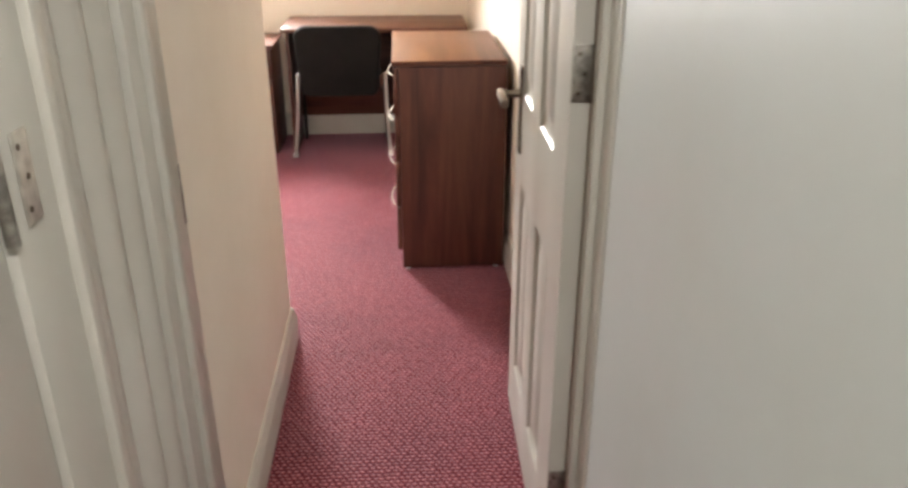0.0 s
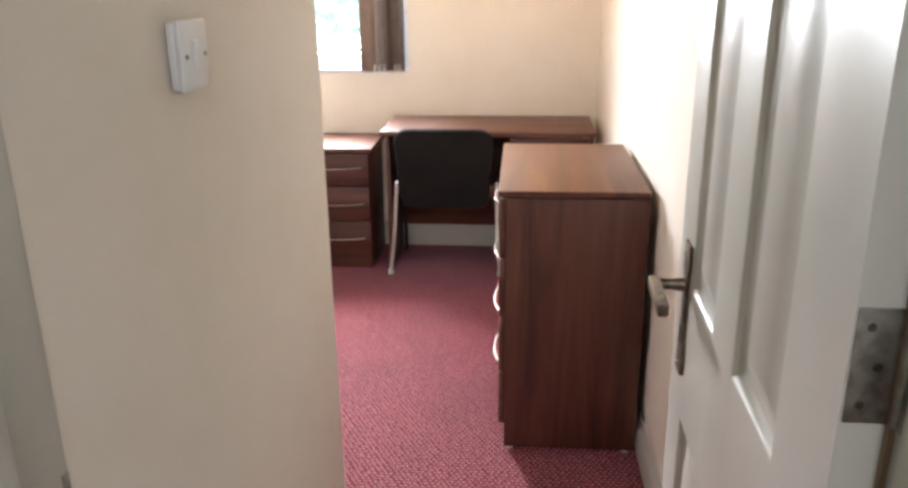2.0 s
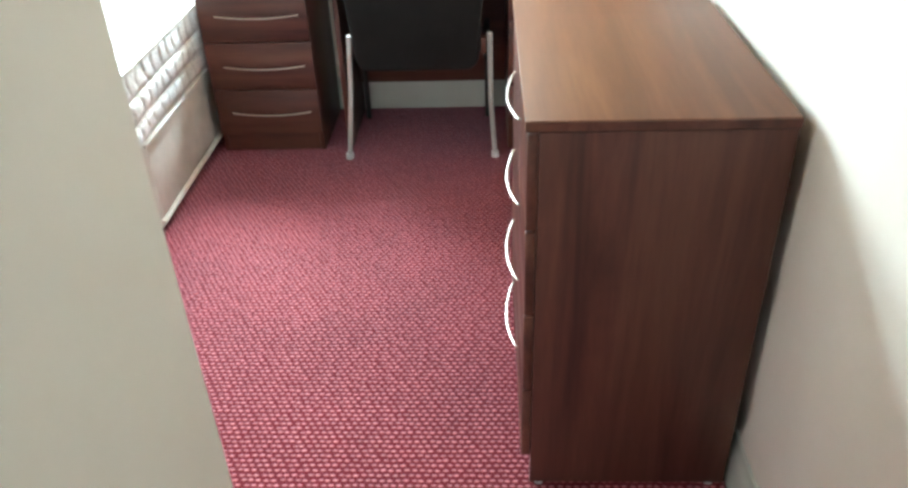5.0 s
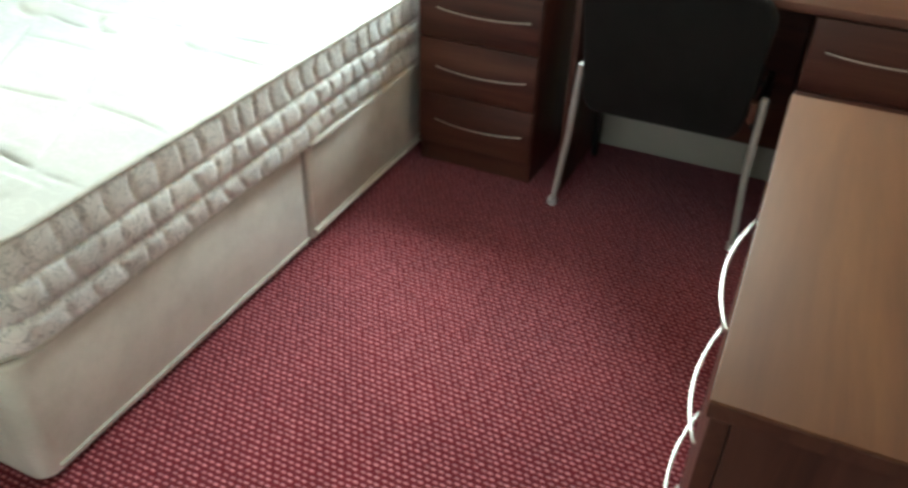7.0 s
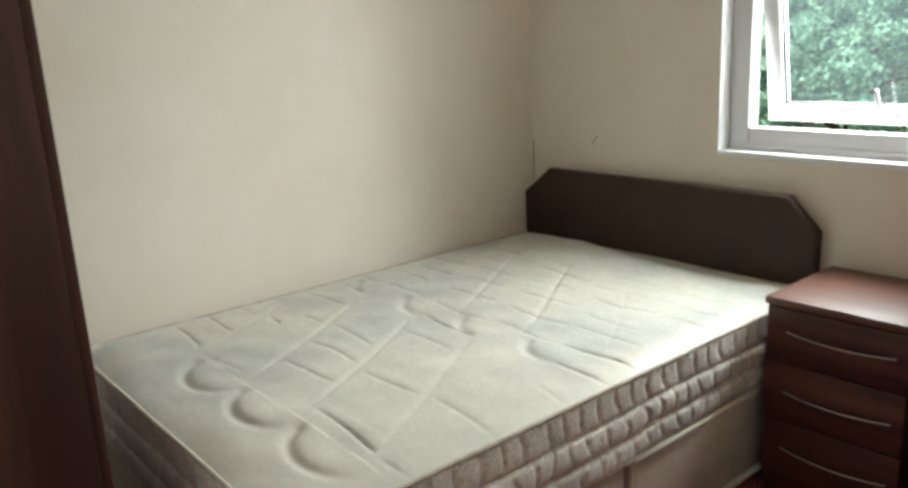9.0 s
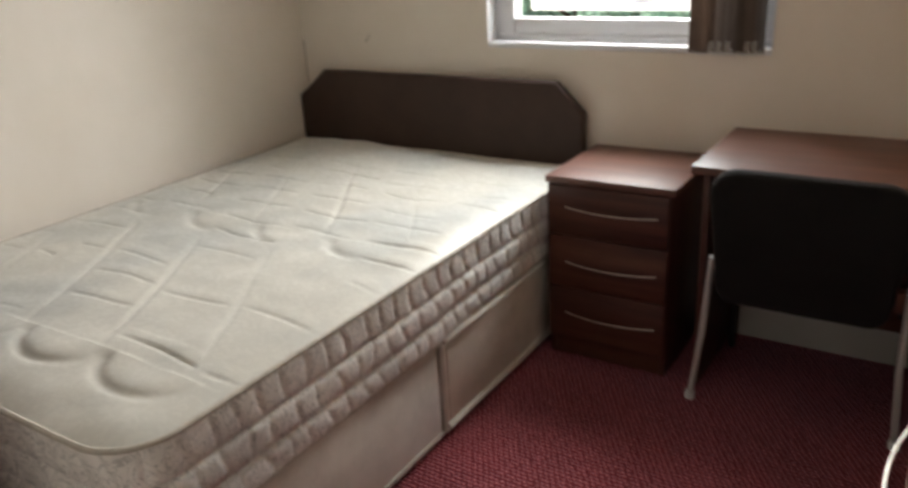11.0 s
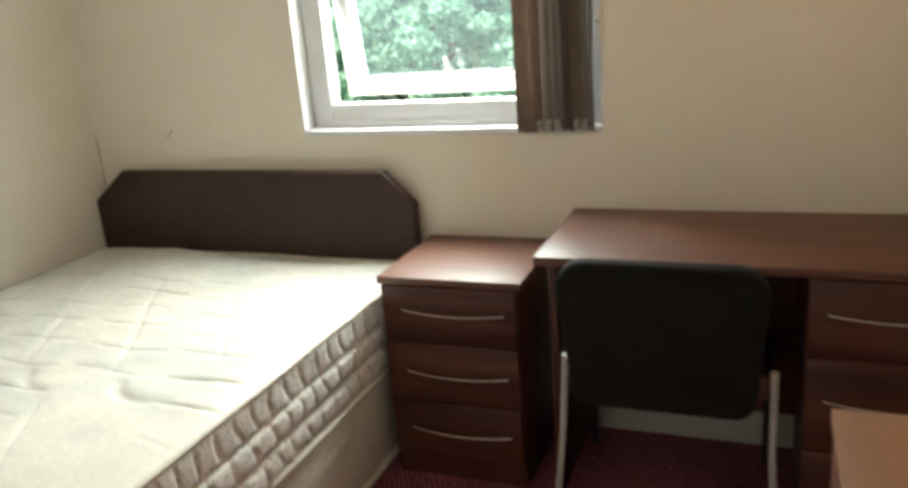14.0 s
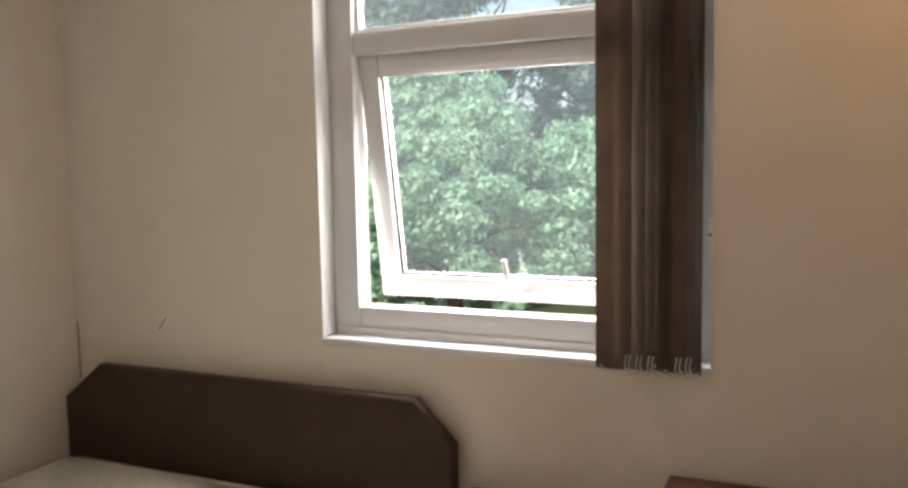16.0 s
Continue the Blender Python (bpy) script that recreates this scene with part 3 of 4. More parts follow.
part("diffuser", bm, M_SHADE, hall_fill_lamp)

# unseen pendant bulb near the desk, assumed for the warm glow on the wall
pendant = thing("unseen_pendant_lamp", (-0.50, -0.36, H), "unseen warm pendant bulb on a white cord, assumed from a glow", "lamp")
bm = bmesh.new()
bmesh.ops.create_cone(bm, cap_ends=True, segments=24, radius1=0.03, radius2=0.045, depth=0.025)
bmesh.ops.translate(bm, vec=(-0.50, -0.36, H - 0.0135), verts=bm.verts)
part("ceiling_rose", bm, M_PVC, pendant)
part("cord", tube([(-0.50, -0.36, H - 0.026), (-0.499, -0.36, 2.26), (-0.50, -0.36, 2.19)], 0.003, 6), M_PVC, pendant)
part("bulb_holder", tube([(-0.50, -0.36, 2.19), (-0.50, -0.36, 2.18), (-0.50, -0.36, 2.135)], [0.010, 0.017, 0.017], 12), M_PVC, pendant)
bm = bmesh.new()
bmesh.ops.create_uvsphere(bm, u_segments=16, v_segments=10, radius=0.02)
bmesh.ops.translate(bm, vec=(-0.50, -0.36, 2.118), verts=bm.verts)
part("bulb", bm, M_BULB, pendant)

# light switch in the passage
sw = thing("light_switch", (XP, -3.335, 1.33), "white plastic switch on a surface box", "switch")
part("back_box", box(XP + 0.0005, XP + 0.0115, -3.407, -3.323, 1.335, 1.419, 0.003), M_PVC, sw)
plate = part("face_plate", box(XP + 0.0117, XP + 0.0195, -3.409, -3.321, 1.333, 1.421, 0.003), M_PVC, sw)
part("rocker", box(XP + 0.018, XP + 0.024, -3.375, -3.355, 1.360, 1.396, 0.002), M_PVC, plate)
for y in (-3.395, -3.335):
    s = bmesh.new()
    bmesh.ops.create_uvsphere(s, u_segments=10, v_segments=6, radius=0.0035)
    bmesh.ops.translate(s, vec=(XP + 0.0195, y, 1.377), verts=s.verts)
    part("screw", s, M_HINGE, plate)


# ---- window ----
FY0, FY1 = 0.067, 0.135
window = thing("window_1", (WX0, FY0, WZ0), "white plastic window with its lower sash tilted open", "window", kind="structure")
XA, XB = WX0 + 0.001, WX1 - 0.001
ZA, ZB = WZ0 + 0.021, WZ1 - 0.001
TZ0, TZ1 = 1.765, 1.828        # transom
fw = 0.078
wf = part("window_frame", box(XA, XA + fw, FY0, FY1, ZA, ZB, 0.004), M_PVC, window)
part("stile", box(XB - fw, XB, FY0, FY1, ZA, ZB, 0.004), M_PVC, window)
part("bottom_rail", box(XA + fw + 0.0005, XB - fw - 0.0005, FY0 + 0.002, FY1, ZA, ZA + 0.078, 0.005), M_PVC, window)
part("top_rail", box(XA + fw + 0.0005, XB - fw - 0.0005, FY0 + 0.002, FY1, ZB - 0.07, ZB, 0.005), M_PVC, window)
part("transom", box(XA + fw + 0.0005, XB - fw - 0.0005, FY0 + 0.002, FY1, TZ0, TZ1, 0.006), M_PVC, window)
part("bead", box(XA + 0.01, XB - 0.01, FY0 - 0.006, FY0 + 0.001, ZA + 0.0, ZA + 0.022, 0.002), M_PVC, window)
part("window_sill", box(WX0 + 0.0005, WX1 - 0.0005, -0.004, FY1, WZ0 + 0.0005, WZ0 + 0.0205, 0.003), M_PVC, window)
# white reveal linings
part("reveal_lining", box(WX0 - 0.0005, WX0 + 0.004, -0.003, FY0 - 0.001, WZ0 + 0.022, WZ1, 0.001), M_PVC, window)
part("reveal_lining", box(WX1 - 0.004, WX1 + 0.0005, -0.003, FY0 - 0.001, WZ0 + 0.022, WZ1, 0.001), M_PVC, window)
# fixed upper light
up = box(XA + fw, XB - fw, 0.098, 0.102, TZ1 - 0.002, ZB - 0.068)
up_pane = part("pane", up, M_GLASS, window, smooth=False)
up_pane.visible_shadow = False
part("glazing_bead", box(XA + fw, XA + fw + 0.012, 0.086, 0.097, TZ1, ZB - 0.07, 0.003), M_PVC, window)
part("glazing_bead", box(XA + fw + 0.0125, XB - fw, 0.086, 0.097, TZ1, TZ1 + 0.012, 0.003), M_PVC, window)

# top-hung sash, pushed out at the bottom
SX0, SX1 = XA + fw + 0.004, XB - fw - 0.004
SH = TZ0 - (ZA + 0.078) - 0.006
sw_ = 0.058
sash_tilt = Matrix.Translation((0, FY0 + 0.02, TZ0 - 0.002)) @ Matrix.Rotation(radians(9.5), 4, "X")


def sash_box(x0, x1, y0, y1, z0, z1, bevel=0.0):
    b = box(x0, x1, y0, y1, z0, z1, bevel)
    bmesh.ops.transform(b, matrix=sash_tilt, verts=b.verts)
    return b


sash = part("sash", sash_box(SX0, SX0 + sw_, 0, 0.055, -SH, 0, 0.005), M_PVC, window)
part("sash_stile", sash_box(SX1 - sw_, SX1, 0, 0.055, -SH, 0, 0.005), M_PVC, sash)
part("sash_rail", sash_box(SX0 + sw_ + 0.0005, SX1 - sw_ - 0.0005, 0.001, 0.055, -0.06, 0, 0.005), M_PVC, sash)
part("sash_rail", sash_box(SX0 + sw_ + 0.0005, SX1 - sw_ - 0.0005, 0.001, 0.055, -SH, -SH + 0.06, 0.005), M_PVC, sash)
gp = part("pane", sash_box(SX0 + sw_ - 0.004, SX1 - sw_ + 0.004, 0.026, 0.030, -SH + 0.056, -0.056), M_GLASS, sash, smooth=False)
gp.visible_shadow = False
part("gasket", sash_box(SX0 + sw_, SX1 - sw_, 0.020, 0.0255, -SH + 0.0595, -SH + 0.066), M_BLACKPL, sash)
part("gasket", sash_box(SX0 + sw_, SX0 + sw_ + 0.006, 0.020, 0.0255, -SH + 0.067, -0.06), M_BLACKPL, sash)
part("trickle_vent", sash_box(-1.76, -1.27, -0.008, 0.0005, -0.045, -0.014, 0.003), M_PVC, sash)
# handle and its reflection-bright lever
hx = -1.505
part("handle_base", sash_box(hx - 0.014, hx + 0.05, -0.014, 0.0, -SH + 0.012, -SH + 0.034, 0.005), M_PVC, sash)
hb = tube([(hx, -0.012, -SH + 0.02), (hx - 0.006, -0.03, -SH + 0.045), (hx - 0.016, -0.036, -SH + 0.085), (hx - 0.022, -0.034, -SH + 0.128)], [0.010, 0.010, 0.008, 0.006], 10)
bmesh.ops.transform(hb, matrix=sash_tilt, verts=hb.verts)
part("handle_lever", hb, M_PVC, sash)

# ---- vertical blind ----
blind = thing("vertical_blind", (-1.11, -0.01, 2.12), "brown cloth vertical blind drawn to one side", "blind")
part("head_rail", box(WX0 + 0.006, WX1 - 0.006, 0.008, 0.048, WZ1 - 0.036, WZ1 - 0.002, 0.003), M_PVC, blind)
BZ0, BZ1 = 0.986, WZ1 - 0.045
slats = [(-1.197, -0.018, 3), (-1.146, -0.010, 56), (-1.122, -0.008, 60), (-1.094, -0.006, 52), (-1.066, -0.010, 34), (-1.036, -0.002, 58), (-1.017, 0.004, 66)]
for sx, sy, ang in slats:
    c, s_ = math.cos(radians(ang)), math.sin(radians(ang))
    bm = bmesh.new()
    cols_ = []
    for k in range(7):
        u = (k / 6 - 0.5) * 0.084
        sag = 0.004 * (1 - (2 * k / 6 - 1) ** 2)
        x, y = sx + u * c - sag * s_, sy - u * s_ * 0.6 - sag * c
        cols_.append([bm.verts.new((x, y, z)) for z in (BZ0, BZ0 + 0.04, 1.4, 1.8, BZ1)])
    for a, b in zip(cols_, cols_[1:]):
        for k in range(4):
            bm.faces.new((a[k], b[k], b[k + 1], a[k + 1]))
    r = bmesh.ops.solidify(bm, geom=bm.faces[:], thickness=0.0012)
    slat = part("slat", bm, M_BLIND, blind)
    # weight and clip at the hem
    part("bottom_weight", tube([(sx - 0.036 * c, sy + 0.036 * s_ * 0.6 - 0.005, BZ0 + 0.002), (sx + 0.036 * c, sy - 0.036 * s_ * 0.6 - 0.005, BZ0 + 0.002)], 0.003, 6), M_BLIND, slat)
for (ax, ay, aa), (bx, by, ba) in zip(slats, slats[1:]):
    for off in (-0.03, 0.03):
        ca, sa, cb, sb = math.cos(radians(aa)), math.sin(radians(aa)), math.cos(radians(ba)), math.sin(radians(ba))
        p = Vector((ax + off * ca, ay - off * sa * 0.6 - 0.009, BZ0 + 0.008))
        q = Vector((bx + off * cb, by - off * sb * 0.6 - 0.009, BZ0 + 0.008))
        pts = [p.lerp(q, t) - Vector((0, 0, 0.016 * (1 - (2 * t - 1) ** 2))) for t in (0, 0.2, 0.4, 0.6, 0.8, 1)]
        part("hem_chain", tube(pts, 0.0018, 6), M_CHAIN, blind)
    ca, sa = math.cos(radians(ba)), math.sin(radians(ba))
    x, y = bx - 0.020 * ca, by - 0.034
    if bx != slats[4][0]:
        for dx in (-0.004, 0.005):
            part("chain_clip", tube([(x + dx, y, BZ0 + 0.040), (x + dx - 0.003, y - 0.006, BZ0 + 0.020), (x + dx, y - 0.004, BZ0 - 0.004)], 0.0017, 6), M_CHAIN, blind)


# small plastic cleat on the reveal, for the blind's cord
cleat = thing("cord_cleat", (WX1 - 0.004, -0.004, 1.30), "small white plastic cord cleat beside the blind", "cord cleat")
cleat_base = part("base", box(WX1 - 0.010, WX1 - 0.001, -0.013, -0.0035, 1.265, 1.335, 0.002), M_PVC, cleat)
part("screw_hole", tube([(WX1 - 0.0055, -0.0125, 1.300), (WX1 - 0.0055, -0.0145, 1.300)], 0.0035, 8), M_BLACKPL, cleat_base)

# ---- furniture ----
def bow_handle(parent, centre, half, way, out, mat=None, drop=0.0, bow=0.0165):
    """A bowed bar handle; way is the axis along the front, out the direction away from it."""
    way, out = Vector(way), Vector(out)
    c = Vector(centre)
    pts = []
    for k in range(13):
        t = k / 12 * 2 - 1
        pts.append(c + way * half * t + out * (0.004 + bow * (1 - t * t)) - Vector((0, 0, drop * (1 - t * t))))
    pts = [c - way * half * 0.985 - out * 0.002] + pts + [c + way * half * 0.985 - out * 0.002]
    return part("handle", tube(pts, 0.0025, 8), mat or M_SILVER, parent, "satin silver bow handle")


def bedside(x0, x1, yf, yb, h):
    b = thing("bedside_drawers", ((x0 + x1) / 2, (yf + yb) / 2, 0), "dark walnut three-drawer bedside chest by the bed", "bedside chest")
    t = 0.018
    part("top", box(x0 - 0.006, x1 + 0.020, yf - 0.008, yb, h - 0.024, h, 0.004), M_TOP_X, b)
    part("side_panel", box(x0, x0 + t, yf + 0.02, yb, 0, h - 0.0245, 0.001), M_WAL_Z, b)
    part("side_panel", box(x1 - t, x1, yf + 0.02, yb, 0, h - 0.0245, 0.001), M_WAL_Z, b)
    part("back_panel", box(x0 + t, x1 - t, yb - 0.006, yb - 0.001, 0.02, h - 0.025), M_WAL_Z, b)
    part("plinth", box(x0 + t + 0.001, x1 - t - 0.001, yf + 0.022, yf + 0.038, 0, 0.075, 0.001), M_WAL_X, b)
    zs = [0.075, 0.262, 0.449, h - 0.027]
    for i, (a, c) in enumerate(zip(zs, zs[1:])):
        d = part("drawer_front", box(x0 + 0.001, x1 - 0.001, yf, yf + 0.019, a + 0.002, c - 0.002, 0.0025), M_WAL_X, b)
        bow_handle(d, ((x0 + x1) / 2 + 0.015, yf, (0.171, 0.357, 0.549)[i]), 0.153, (1, 0, 0), (0, -1, 0), drop=0.006)
    return b


bedside(-1.549, -1.144, -0.436, -0.021, 0.65)


def chest(x0, x1, y0, y1, h):
    """Chest of four drawers whose fronts face the bed."""
    b = thing("chest_of_drawers", ((x0 + x1) / 2, (y0 + y1) / 2, 0), "walnut four-drawer chest against the cream wall", "chest of drawers")
    t = 0.018
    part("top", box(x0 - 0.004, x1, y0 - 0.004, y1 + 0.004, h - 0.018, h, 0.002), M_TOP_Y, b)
    part("edge_band", box(x0 - 0.003, x1 - 0.001, y0 - 0.0065, y0 - 0.0045, h - 0.018, h - 0.002), M_WAL_Y, b)
    part("side_panel", box(x0 + 0.02, x1, y0, y0 + t, 0.008, h - 0.0225, 0.001), M_WAL_Z, b)
    part("side_panel", box(x0 + 0.02, x1, y1 - t, y1, 0.008, h - 0.0225, 0.001), M_WAL_Z, b)
    part("back_panel", box(x1 - 0.008, x1 - 0.002, y0 + t, y1 - t, 0.03, h - 0.023), M_WAL_Z, b)
    part("plinth", box(x0 + 0.03, x0 + 0.046, y0 + t + 0.001, y1 - t - 0.001, 0.008, 0.085, 0.001), M_WAL_Y, b)
    zs = [0.09 + k * (h - 0.025 - 0.09) / 4 for k in range(5)]
    for a, c in zip(zs, zs[1:]):
        d = part("drawer_front", box(x0, x0 + 0.019, y0 + 0.001, y1 - 0.001, a + 0.002, c - 0.002, 0.0025), M_WAL_Y, b)
        bow_handle(d, (x0, (y0 + y1) / 2, (a + c) / 2 + 0.02), 0.127, (0, 1, 0), (-1, 0, 0), drop=0.006, bow=0.0205)
    for x in (x0 + 0.04, x1 - 0.03):
        for y in (y0 + 0.012, y1 - 0.012):
            bm = bmesh.new()
            bmesh.ops.create_cone(bm, cap_ends=True, segments=12, radius1=0.011, radius2=0.011, depth=0.008)
            bmesh.ops.translate(bm, vec=(x, y, 0.004), verts=bm.verts)
            part("glide", bm, M_PVC, b, "white plastic glide")
    return b


chest(-0.428, 0.012, -2.103, -1.402, 0.872)


def desk(x0, x1, yf, yb, h):
    b = thing("desk", ((x0 + x1) / 2, (yf + yb) / 2, 0), "walnut desk with a drawer pedestal under the window", "desk")
    t = 0.02
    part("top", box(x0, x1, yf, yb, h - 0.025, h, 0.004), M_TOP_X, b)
    part("side_panel", box(x0 + 0.012, x0 + 0.012 + t, yf + 0.10, yb - 0.004, 0, h - 0.0255, 0.001), M_WAL_Z, b)
    part("side_panel", box(x1 - 0.012 - t, x1 - 0.012, yf + 0.015, yb - 0.004, 0, h - 0.0255, 0.001), M_WAL_Z, b)
    part("modesty_panel", box(x0 + 0.033, x1 - 0.033, yb - 0.045, yb - 0.029, 0.14, h - 0.026, 0.001), M_WAL_X, b)
    xp = -0.418
    part("pedestal_side", box(xp, xp + 0.018, yf + 0.036, yb - 0.046, 0.02, h - 0.0255, 0.001), M_WAL_Z, b)
    part("pedestal_base", box(xp + 0.019, x1 - 0.034, yf + 0.04, yb - 0.046, 0.02, 0.038, 0.001), M_WAL_X, b)
    zs = [0.045, 0.28, 0.525, h - 0.03]
    for i, (a, c) in enumerate(zip(zs, zs[1:])):
        d = part("drawer_front", box(xp + 0.001, x1 - 0.034, yf + 0.014, yf + 0.033, a + 0.002, c - 0.002, 0.0025), M_WAL_X, b)
        bow_handle(d, ((xp + x1) / 2 - 0.012, yf + 0.014, (a + c) / 2 + 0.012), 0.153, (1, 0, 0), (0, -1, 0), drop=0.006)
    return b


desk(-1.067, -0.002, -0.508, -0.0195, 0.75)


def chair(xc, yr):
    """A visitor chair pushed under the desk, seen from behind."""
    c = thing("chair", (xc, yr, 0), "black upholstered office chair with grey steel legs", "chair")
    w = 0.248
    # padded back, leaning towards the room
    out = rounded(xc - w, xc + w, 0.38, 0.78, [0.05, 0.05, 0.075, 0.075], 7)
    bm = prism(out, "y", -0.022, 0.022, 0.014, 3)
    for v in bm.verts:
        v.co.x = xc + 0.008 + (v.co.x - xc) * (1 - 0.13 * (0.78 - v.co.z) / 0.4)
    bmesh.ops.transform(bm, matrix=Matrix.Translation((0, yr - 0.01, 0.38)) @ Matrix.Rotation(radians(6), 4, "X") @ Matrix.Translation((0, 0, -0.38)), verts=bm.verts)
    part("backrest", bm, M_BLACK, c)
    out = rounded(xc - 0.235, xc + 0.235, yr + 0.035, yr + 0.45, 0.06, 6)
    bm = prism(out, "z", 0.40, 0.46, 0.018, 3)
    part("seat", bm, M_BLACK, c)
    part("seat_pan", box(xc - 0.20, xc + 0.20, yr + 0.07, yr + 0.42, 0.380, 0.3995, 0.004), M_BLACKPL, c)
    for s in (-1, 1):
        x = xc + s * 0.266
        # flat-oval legs: rear upright, front upright, side rail
        part("leg", tube([(x + s * 0.018, yr + 0.045, 0.0), (x - s * 0.006 + 0.008, yr + 0.02, 0.25), (x - s * 0.018 + 0.018, yr - 0.005, 0.505)], 0.0118, 12, flat=0.8), M_CHROME, c)
        # front leg, blackened so that it sinks into the shade below the desk
        part("leg", tube([(x - s * 0.01, yr + 0.43, 0.0), (x - s * 0.01, yr + 0.42, 0.42)], 0.0115, 10), M_BLACKPL, c, "front leg under the desk, coloured black for the shade there")
        part("side_rail", tube([(x - s * 0.012, yr + 0.04, 0.40), (x - s * 0.012, yr + 0.42, 0.40)], 0.0105, 8), M_BLACKPL, c)
        part("joint_block", box(*sorted((x + 0.018 - s * 0.030, x + 0.018 - s * 0.050)), yr - 0.02, yr + 0.016, 0.435, 0.492, 0.005), M_ARM, c, "brown plastic joint")
        part("foot_cap", tube([(x + s * 0.018, yr + 0.045, 0.0), (x + s * 0.017, yr + 0.043, 0.022)], 0.0155, 10), M_PVC, c)
    part("cross_rail", tube([(xc - 0.25, yr + 0.40, 0.385), (xc + 0.25, yr + 0.40, 0.385)], 0.010, 8), M_BLACKPL, c)
    return c


chair(-0.750, -0.545)

# ---- bed ----
BX0, BX1, BY0, BY1 = XL + 0.021, -1.592, -2.02, -0.085
divan = thing("divan_base", ((BX0 + BX1) / 2, (BY0 + BY1) / 2, 0), "pale fabric split divan base on the carpet", "bed base")


def divan_half(y0, y1, front_r, top):
    out = rounded(BX0, BX1, y0, y1, [front_r, front_r, 0.012, 0.012], 5)
    bm = prism(out, "z", 0.007, top, 0.012, 3)
    return part("base_half", bm, M_DIVAN, divan)


near_half = divan_half(BY0, -1.056, 0.04, 0.320)
far_half = divan_half(-1.034, BY1, 0.012, 0.335)
part("drawer_front", box(BX1 - 0.012, BX1 + 0.004, -1.018, BY1 - 0.01, 0.05, 0.308, 0.006), M_DIVAN, far_half)
part("padded_lip", tube([(BX1 + 0.003, -1.030, 0.318), (BX1 + 0.006, -1.0, 0.322), (BX1 + 0.006, BY1 - 0.02, 0.322), (BX1 + 0.003, BY1, 0.320)], [0.008, 0.012, 0.012, 0.008], 10), M_DIVAN, far_half)
part("hem_roll", tube([(BX1 + 0.002, -1.030, 0.034), (BX1 + 0.004, BY1, 0.040)], 0.011, 8), M_DIVAN, far_half)
part("hem_tape", tube([(BX1 + 0.001, BY0 + 0.04, 0.03), (BX1 + 0.001, -1.058, 0.03)], 0.005, 8), M_PIPE, near_half)
for x in (BX0 + 0.1, BX1 - 0.1):
    for y in (BY0 + 0.1, -1.15, -0.94, BY1 - 0.1):
        part("castor", tube([(x, y, 0.0), (x, y, 0.03)], 0.022, 12), M_BLACKPL, divan)

MX0, MX1, MY0, MY1 = XL + 0.020, -1.577, -2.045, -0.078
MZ0, MZ1 = 0.3365, 0.585
mattress = thing("mattress", ((MX0 + MX1) / 2, (MY0 + MY1) / 2, MZ0), "bare cream quilted mattress with a damask border", "mattress")
M_OUT = rounded(MX0, MX1, MY0, MY1, [0.13, 0.13, 0.07, 0.07], 14)


def under_edge(y):
    """The mattress sinks a little over the lower half of the base."""
    return -0.015 * min(1, max(0, (-0.96 - y) / 0.1))


def inside_distance(x, y):
    """How far a point lies inside the mattress outline."""
    r = 0.13 if y < (MY0 + MY1) / 2 else 0.07
    cx, cy, hx_, hy_ = (MX0 + MX1) / 2, (MY0 + MY1) / 2, (MX1 - MX0) / 2, (MY1 - MY0) / 2
    qx, qy = abs(x - cx) - (hx_ - r), abs(y - cy) - (hy_ - r)
    return r - (math.hypot(max(qx, 0), max(qy, 0)) + min(max(qx, qy), 0))


def groove(d, w):
    return math.exp(-(d / w) ** 2)


SLANT, PITCH = 0.6, 0.29
FINGERS = [(0.145, 0.86, (0.52, 0.81, 1.10)), (0.90, 1.66, (0.68, 0.97, 1.26, 1.55))]


